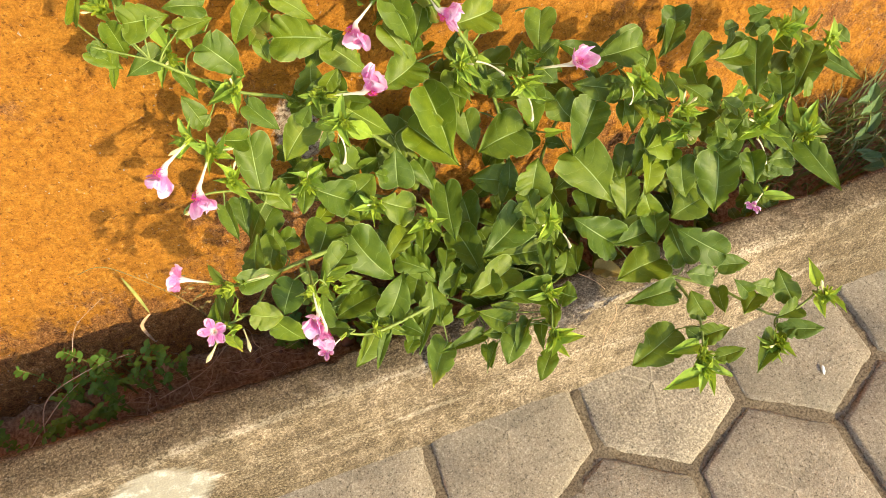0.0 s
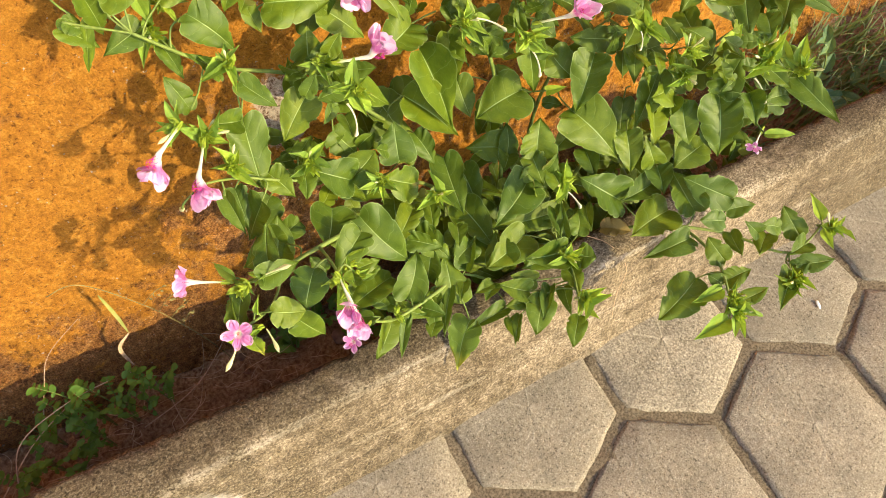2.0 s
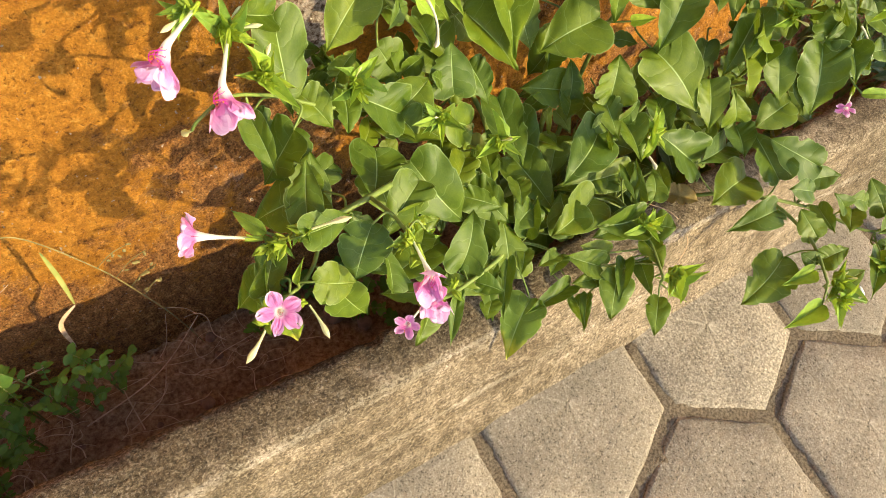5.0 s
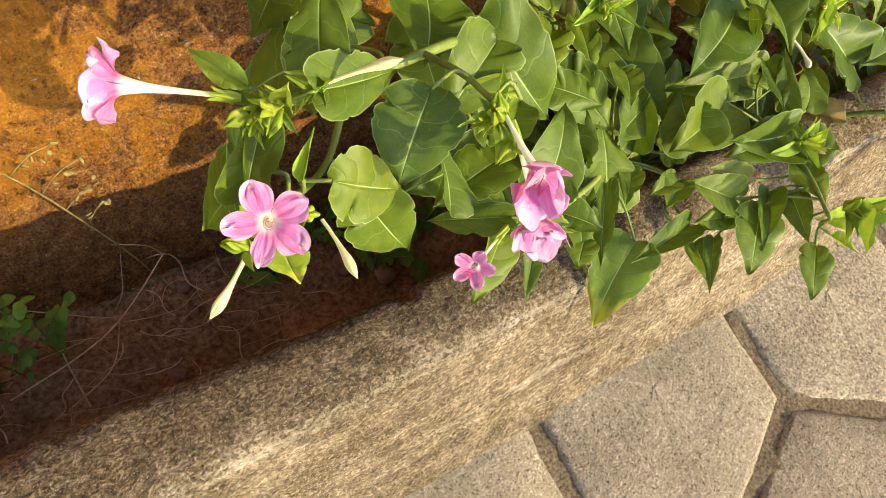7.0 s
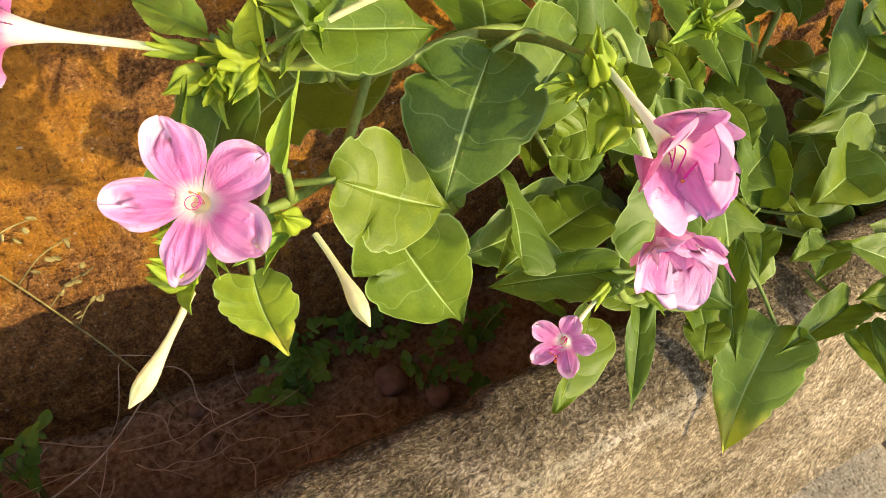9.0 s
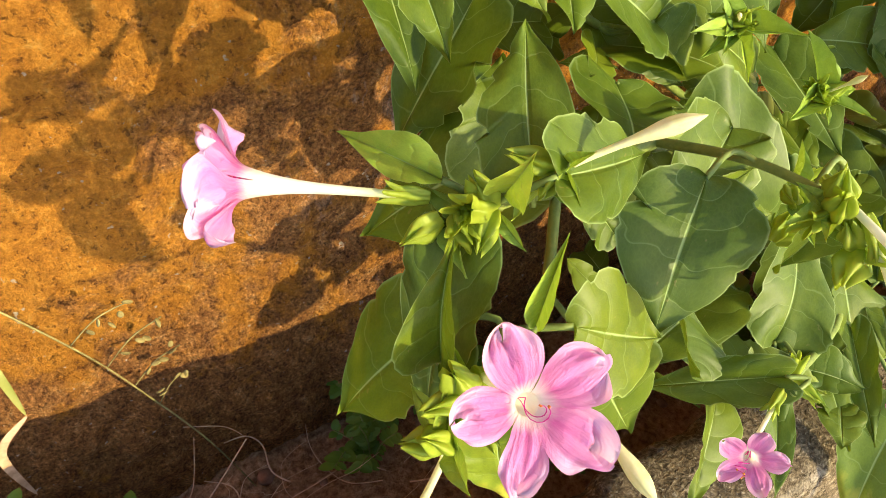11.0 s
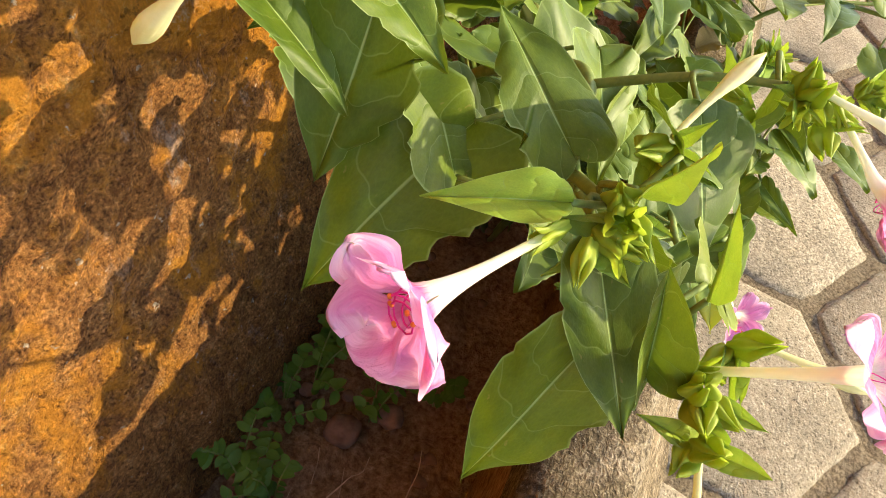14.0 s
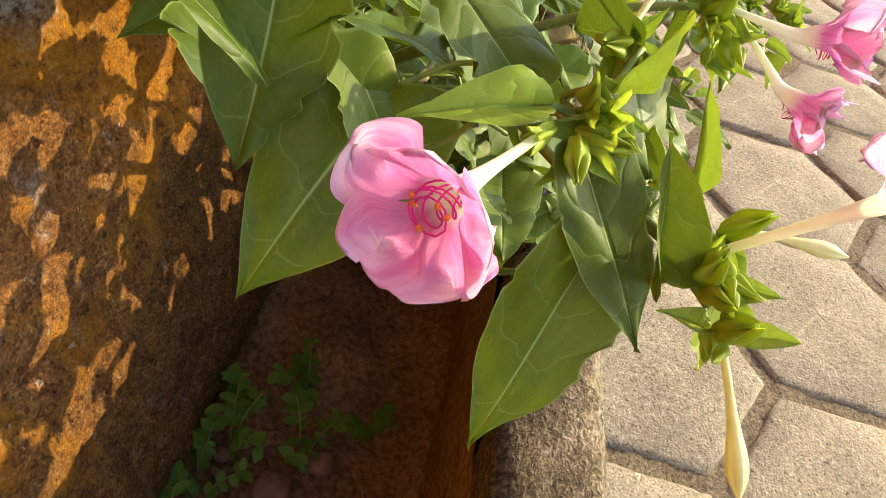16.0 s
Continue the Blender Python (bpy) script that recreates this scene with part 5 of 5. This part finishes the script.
calyx((-0.309, 0.391, 0.375), None, 5, 9, 1.3)
calyx((-0.163, 0.329, 0.288), None, 5, 9, 1.3)
calyx((-0.326, 0.251, 0.357), None, 2, 3, 1.0)
calyx((-0.316, 0.248, 0.328), None, 2, 3, 1.0)
calyx((-0.283, 0.216, 0.251), None, 2, 3, 1.0)
calyx((-0.036, 0.188, 0.236), None, 5, 9, 1.3)
calyx((-0.061, 0.124, 0.251), None, 5, 9, 1.3)
calyx((0.105, 0.010, 0.246), None, 5, 9, 1.3)
calyx((0.111, 0.028, 0.255), None, 5, 9, 1.3)
calyx((0.321, 0.045, 0.238), None, 5, 9, 1.3)
calyx((0.231, 0.013, 0.221), None, 5, 9, 1.3)
calyx((0.262, 0.248, 0.433), None, 5, 9, 1.3)
calyx((-0.228, 0.354, 0.331), None, 5, 9, 1.3)
calyx((-0.414, 0.496, 0.535), None, 5, 9, 1.3)

# leaves further in, in the shade of the outer ones
outer = [o.matrix_basis.copy() for o in plant.children if o.name.startswith("leaf") and o.matrix_basis.translation.x > -0.32 and o.matrix_basis.translation.y > 0.2]
for i in range(250):
    m = prng.choice(outer)
    b = m.translation + Vector((prng.gauss(0, 0.022), prng.uniform(0.008, 0.065), prng.uniform(-0.055, 0.0)))
    b.y = min(b.y, wall_face(b.z) - 0.04)
    d = m.to_3x3() @ Vector((0, 1, 0))
    ln = min(0.068, max(0.028, d.length * prng.uniform(0.55, 1.15)))
    d = (d.normalized() + Vector((prng.gauss(0, 0.45), prng.gauss(0, 0.3), prng.gauss(0, 0.45)))).normalized()
    t = b + d * ln
    if t.y > wall_face(t.z) - 0.015 or t.z < -0.02:
        continue
    leaf(b, t, ln * prng.uniform(0.68, 0.9), (prng.gauss(0.1, 0.3), -0.6, 0.7), inner=True)
# low leaves in the middle of the bush, hiding the soil
for i in range(150):
    b = Vector((prng.uniform(-0.20, 0.46), prng.uniform(0.25, 0.42), prng.uniform(-0.01, 0.17)))
    a = prng.uniform(-2.6, -0.5)
    ln = prng.uniform(0.03, 0.062)
    t = b + Vector((math.cos(a), math.sin(a) * 0.8, prng.uniform(-0.6, 0.15))).normalized() * ln
    if b.x < -0.12 and b.z < 0.06:
        continue
    leaf(b, t, ln * prng.uniform(0.68, 0.9), (prng.gauss(-0.1, 0.3), -0.45, 0.85), inner=True)

# the inner leaves, too many to count, are one part
verts, faces, uvs = [], [], []
for me, m in INNER:
    o = len(verts)
    verts += [m @ v.co for v in me.vertices]
    faces += [tuple(o + k for k in f.vertices) for f in me.polygons]
    uvs += [tuple(d.uv) for d in me.uv_layers[0].data]
inner_mesh = mesh_of("inner_foliage", verts, faces, LEAF)
lay = inner_mesh.uv_layers.new(name="UVMap")
lay.data.foreach_set("uv", [c for uv in uvs for c in uv])
tagged(piece("inner_foliage", inner_mesh, plant), "dense shaded leaves deep in the bush", kind="stuff")

# ---- weeds, dry stalks and litter ----
WEED = plain_plant("weed_green", (0.060, 0.125, 0.014), (0.14, 0.235, 0.028), 60, 0.55, (0.17, 0.32, 0.03), 0.3)
STRAW = plain_plant("dry_stalk", (0.38, 0.22, 0.12), (0.68, 0.46, 0.29), 90, 0.8)
GRASS = plain_plant("grass_blade", (0.08, 0.13, 0.03), (0.27, 0.27, 0.11), 40, 0.6, (0.2, 0.3, 0.05), 0.3)
DRYLEAF = plain_plant("dry_leaf", (0.24, 0.28, 0.06), (0.42, 0.40, 0.14), 45, 0.7, (0.5, 0.5, 0.1), 0.3)
HUSK = plain_plant("seed_husk", (0.10, 0.07, 0.02), (0.34, 0.26, 0.09), 80, 0.8)
STONE = plain_plant("reddish_stone", (0.12, 0.055, 0.035), (0.30, 0.16, 0.10), 60, 0.9)
SCRAP = plain_plant("white_scrap", (0.7, 0.68, 0.62), (0.85, 0.83, 0.78), 80, 0.8)


def round_leaflet(rnd, size):
    w = rnd.uniform(0.55, 0.75)

    def at(u, v):
        a = 2 * u - 1
        h = 0.5 * w * math.sin(math.pi * min(1.0, 0.02 + 0.98 * v) ** 0.85) ** 0.6 if v < 1 else 0.0
        return a * h * size, v * size, (0.15 * abs(a) * h - 0.12 * v * v) * size
    return sheet("leaflet", 5, 6, at, WEED)


def weed(pos, spread, height, seed):
    """A low weed: thin stems with pairs of small rounded leaflets."""
    rnd = random.Random(seed)
    ob = tagged(new("weed"), "small green weed with rounded leaflets growing in dark soil", "weed", group="weeds in the bed")
    ob.location = pos
    kinds = [round_leaflet(rnd, s) for s in (0.007, 0.010, 0.0135)]
    foliage = bmesh.new()
    for k in range(rnd.randint(3, 5)):
        a = rnd.uniform(0, 6.28)
        r = spread * rnd.uniform(0.4, 1.0)
        top = Vector((r * math.cos(a), r * math.sin(a) * 0.8, height * rnd.uniform(0.6, 1.1)))
        path = smooth_path([(0, 0, -0.02), (top.x * 0.35, top.y * 0.35, top.z * 0.7), top], 5)
        piece("stem", tube("stem", path, 0.0007, STEM, 5), ob)
        for i, p in enumerate(path[3:]):
            for s in (-1, 1):
                if rnd.random() < 0.22:
                    continue
                m = Matrix.Translation(p) @ Matrix.Rotation(a + s * rnd.uniform(0.9, 1.6) - 1.57, 4, "Z") @ Matrix.Rotation(rnd.uniform(-0.3, 0.5), 4, "X") @ Matrix.Rotation(rnd.uniform(-0.4, 0.4), 4, "Y")
                tmp = rnd.choice(kinds).copy()
                tmp.transform(m)
                foliage.from_mesh(tmp)
                bpy.data.meshes.remove(tmp)
    piece("foliage", done(foliage, "foliage", WEED, True), ob)


wrng = random.Random(8)
for k, (x, y, h) in enumerate(((-0.615, 0.385, 0.17), (-0.645, 0.375, 0.14), (-0.672, 0.38, 0.15), (-0.705, 0.39, 0.21), (-0.735, 0.385, 0.18), (-0.715, 0.36, 0.12), (-0.750, 0.36, 0.09), (-0.785, 0.40, 0.16), (-0.794, 0.36, 0.10), (-0.761, 0.31, 0.07), (-0.833, 0.35, 0.09), (-0.787, 0.29, 0.07), (-0.852, 0.30, 0.09), (-0.90, 0.35, 0.10), (-0.93, 0.29, 0.09))):
    weed((x, y, -0.075), 0.042, h, 100 + k)
for k, (x, y) in enumerate(((-0.413, 0.395), (-0.396, 0.415), (-0.350, 0.41), (-0.300, 0.405), (-0.324, 0.42), (-0.255, 0.41), (-0.298, 0.345), (-0.25, 0.30), (-0.403, 0.38), (-0.234, 0.36))):
    weed((x, y, -0.085), 0.040, wrng.uniform(0.035, 0.06), 200 + k)


def stalk(pts, r=0.0011, mat=STRAW, name="dry_stalk", label="thin dry brown stalk lying over the soil bed"):
    return tagged(new(name, tube(name, smooth_path(pts, 6), [r * (1 - 0.5 * i / (6 * (len(pts) - 1))) for i in range(6 * (len(pts) - 1) + 1)], mat, 6)), label, "dry stalk", group="dry stalks in the bed")


stalk([(-0.86, 0.33, -0.07), (-0.80, 0.36, 0.06), (-0.73, 0.385, 0.075), (-0.663, 0.40, 0.060)])
stalk([(-0.90, 0.34, -0.07), (-0.80, 0.38, 0.01), (-0.718, 0.40, 0.05)])
stalk([(-0.774, 0.40, 0.02), (-0.735, 0.41, 0.10), (-0.70, 0.42, 0.16), (-0.645, 0.435, 0.19)], 0.0007)
stalk([(-0.663, 0.355, -0.05), (-0.59, 0.363, -0.03), (-0.545, 0.376, -0.01), (-0.497, 0.397, 0.03)], 0.001)
stalk([(-0.621, 0.329, -0.06), (-0.574, 0.339, -0.03), (-0.552, 0.374, -0.01)], 0.0007)
stalk([(-0.607, 0.322, -0.06), (-0.61, 0.384, -0.04), (-0.596, 0.401, -0.03)], 0.0009)
stalk([(-0.636, 0.438, -0.05), (-0.591, 0.408, -0.045), (-0.563, 0.392, -0.045), (-0.521, 0.382, -0.04)], 0.0006)
stalk([(-0.63, 0.399, -0.06), (-0.591, 0.385, -0.055), (-0.567, 0.374, -0.05)], 0.0005)
stalk([(-0.558, 0.403, -0.06), (-0.543, 0.406, -0.03), (-0.53, 0.43, 0.0)], 0.0006)
stalk([(-0.535, 0.441, 0.0), (-0.508, 0.428, 0.0), (-0.497, 0.399, 0.03)], 0.0005)
stalk([(-0.517, 0.388, -0.06), (-0.506, 0.402, -0.05), (-0.486, 0.405, -0.05)], 0.0005)
for k in range(85):
    p = Vector((wrng.uniform(-0.86, -0.36), wrng.uniform(0.26, 0.40), -0.072 + wrng.uniform(0, 0.02)))
    a, ln, up = wrng.uniform(0, 6.28), wrng.uniform(0.03, 0.12), wrng.uniform(-0.05, 0.45)
    pts = [p]
    for i in range(4):
        a += wrng.gauss(0, 0.5)
        p = p + Vector((math.cos(a), math.sin(a) * 0.6, up + wrng.gauss(0, 0.25))) * ln / 4
        pts.append(Vector((p.x, min(max(p.y, 0.25), 0.42), max(p.z, -0.08))))
    stalk(pts, wrng.choice((0.0004, 0.0005, 0.0008)))

# seed stalk with husks leaning on the wall, and the yellowing leaf that hangs from it
seed = tagged(new("seed_stalk"), "thin brown stalk with dry husks leaning on the wall", "dry stalk")
path = smooth_path([(-0.66, 0.455, 0.235), (-0.619, 0.452, 0.235), (-0.572, 0.446, 0.140), (-0.545, 0.44, 0.06), (-0.52, 0.42, 0.0), (-0.50, 0.40, -0.07)], 8)
piece("stem", tube("stem", path, 0.0007, HUSK, 6), seed)
for k in range(4):
    p0 = path[16 + 3 * k]
    tip = p0 + Vector((wrng.uniform(0.02, 0.06), wrng.uniform(-0.01, 0.01), wrng.uniform(-0.01, 0.035)))
    tip.y = min(tip.y, 0.452)
    br = smooth_path([p0, (p0 + tip) / 2 + Vector((0, 0, 0.006)), tip], 6)
    piece("twig", tube("twig", br, 0.0005, HUSK, 5), seed)
    for q in br[4::2]:
        bm = bmesh.new()
        bmesh.ops.create_icosphere(bm, subdivisions=2, radius=0.0026, matrix=Matrix.Translation(q + Vector((wrng.gauss(0, 0.003), -0.002, wrng.gauss(0, 0.004)))) @ Euler((wrng.uniform(0, 3), wrng.uniform(0, 3), 0)).to_matrix().to_4x4() @ Matrix.Diagonal((1.3, 0.35, 0.8, 1)))
        piece("husk", done(bm, "husk", HUSK, True), seed)


def long_leaf(pts, width, mat):
    path = smooth_path(pts, 8)
    vs = []
    for i, p in enumerate(path):
        s = i / (len(path) - 1)
        h = width * math.sin(math.pi * min(1.0, 0.03 + 0.97 * s)) ** 0.7
        d = (path[min(i + 1, len(path) - 1)] - path[max(i - 1, 0)]).normalized()
        side = d.cross(Vector((0.3 * math.sin(3 * s), -1, 0.4))).normalized()
        nrm = side.cross(d)
        vs += [p - side * h + nrm * h * 0.4, p, p + side * h + nrm * h * 0.4]
    return mesh_of("dry_leaf", vs, grid_faces(3, len(path)), mat)


tagged(new("dry_leaf", long_leaf([(-0.607, 0.44, 0.216), (-0.606, 0.435, 0.165), (-0.608, 0.432, 0.108)], 0.0025, DRYLEAF)), "narrow yellowing leaf hanging beside the wall", "leaf")
tagged(new("dry_leaf", long_leaf([(-0.608, 0.432, 0.108), (-0.632, 0.43, 0.080), (-0.634, 0.43, 0.012)], 0.0028, STRAW)), "twisted dry brown leaf hanging beside the wall", "leaf")


# stones and crumbs in the bed
def stone(pos, size, seed):
    bm = bmesh.new()
    bmesh.ops.create_icosphere(bm, subdivisions=2, radius=size)
    for v in bm.verts:
        v.co *= 1 + 0.28 * noise.noise(v.co / size * 1.3 + Vector((seed, 0, 0)))
        v.co.z *= 0.7
    ob = tagged(new("stone", done(bm, "stone", STONE, True)), "small reddish brown stone half sunk in soil", "stone", group="stones in the bed")
    ob.matrix_basis = Matrix.Translation(pos) @ Matrix.Rotation(seed, 4, "Z")


stone((-0.325, 0.36, -0.075), 0.016, 3)
stone((-0.29, 0.33, -0.078), 0.013, 4)
for k in range(46):
    stone((wrng.uniform(-0.85, 0.1), wrng.uniform(0.25, 0.42), -0.082 + wrng.uniform(-0.003, 0.006)), wrng.uniform(0.003, 0.010), 10 + k)

# coarse weeds and grass further along the bed
BLUISH = leaf_material("bluish_leaflet", (0.075, 0.13, 0.045), (0.125, 0.19, 0.07), (0.16, 0.27, 0.05))
LEAFLETS = [leaf_mesh(71 + i, BLUISH, 0.10 + 0.1 * i, 0.25, 0, 0.7, OVAL) for i in range(3)]


def pinnate_weed(pos, fronds, seed):
    """A low weed whose arching fronds carry pairs of oval leaflets."""
    rnd = random.Random(seed)
    ob = tagged(new("pinnate_weed"), "low weed with paired oval bluish green leaflets beside curb", "weed", group="weeds by the curb")
    for away in fronds:
        root, end = Vector(pos), Vector(pos) + Vector(away)
        path = smooth_path([root, (root + end) / 2 + Vector((0, 0, 0.045)), end], 6)
        piece("stem", tube("stem", path, 0.0016, STEM, 6), ob)
        for i in range(5, len(path), 3):
            d = (path[i] - path[i - 1]).normalized()
            across = d.cross(Vector((0, 0, 1))).normalized()
            for side in (-1, 1):
                y = (across * side + d * 0.45 + Vector((0, 0, rnd.uniform(-0.35, 0.15)))).normalized()
                z = (Vector((-0.15, -0.35, 0.9)) - y * y.dot(Vector((-0.15, -0.35, 0.9)))).normalized()
                ln = rnd.uniform(0.036, 0.050)
                m = Matrix.Translation(path[i] + y * 0.004) @ Matrix((y.cross(z), y, z)).transposed().to_4x4() @ Matrix.Diagonal((ln * 0.44, ln, ln, 1))
                piece("leaflet", rnd.choice(LEAFLETS), ob, m)


pinnate_weed((0.72, 0.32, -0.02), ((-0.05, -0.07, 0.14), (0.09, -0.06, 0.15), (-0.02, 0.05, 0.18)), 5)


def grass_tuft(cx, cy, count, seed):
    rnd = random.Random(seed)
    vs, fs = [], []
    for k in range(count):
        x, y = cx + rnd.gauss(0, 0.07), min(max(cy + rnd.gauss(0, 0.035), 0.25), 0.43)
        a, ln, w = rnd.uniform(0, 6.28), rnd.uniform(0.06, 0.17), rnd.uniform(0.0014, 0.0034)
        lean = Vector((math.cos(a), math.sin(a) * 0.6 - 0.25, 0)) * ln * rnd.uniform(0.3, 0.9)
        o = len(vs)
        for i in range(6):
            s = i / 5
            p = Vector((x, y, bed_height(x, y) - 0.005)) + lean * s * s + Vector((0, 0, ln * s * (1 - 0.35 * s)))
            p.y = min(p.y, wall_face(p.z) - 0.012)
            h = w * (1 - s) ** 0.6
            d = Vector((-math.sin(a), math.cos(a), 0)) * h
            vs += [p - d, p + d]
        fs += [(o + 2 * i, o + 2 * i + 1, o + 2 * i + 3, o + 2 * i + 2) for i in range(5)]
    tagged(new("grass_tuft", mesh_of("grass_tuft", vs, fs, GRASS)), "tuft of thin green and straw grass beside curb", "grass", kind="stuff")


for k, (x, y) in enumerate(((0.60, 0.36), (0.72, 0.33), (0.80, 0.31), (0.92, 0.33), (1.05, 0.31), (1.2, 0.33), (0.70, 0.40), (0.88, 0.40), (1.4, 0.33), (1.7, 0.33))):
    grass_tuft(x, y, 70, 300 + k)

# scraps on the paving
bm = bmesh.new()
bmesh.ops.create_icosphere(bm, subdivisions=2, radius=0.006, matrix=Matrix.Diagonal((0.5, 1.5, 0.22, 1)))
scrap = tagged(new("scrap", done(bm, "scrap", SCRAP, True)), "tiny curled white scrap lying on a paving block", "litter")
scrap.matrix_basis = pose(0.413, -0.012, 0.003, 0, 0, -25)

# a dead leaf and a thin dry stalk lying over the curb
DEAD = plain_plant("dead_leaf", (0.16, 0.10, 0.03), (0.34, 0.25, 0.08), 60, 0.75, (0.35, 0.25, 0.06), 0.2)
dead = tagged(new("dead_leaf", leaf_mesh(91, DEAD, 0.25, 0.5, 3, 1.8, OVAL)), "curled brown dead leaf lying on the curb", "leaf")
dead.matrix_basis = pose(0.070, 0.228, 0.170, 8, 14, -128) @ Matrix.Diagonal((0.030, 0.046, 0.036, 1))
stalk([(0.045, 0.232, 0.164), (0.068, 0.200, 0.166), (0.085, 0.166, 0.134), (0.067, 0.148, 0.090), (0.058, 0.129, 0.046)], 0.0006, STRAW, "dry_stalk", "thin dry stalk lying across the curb")
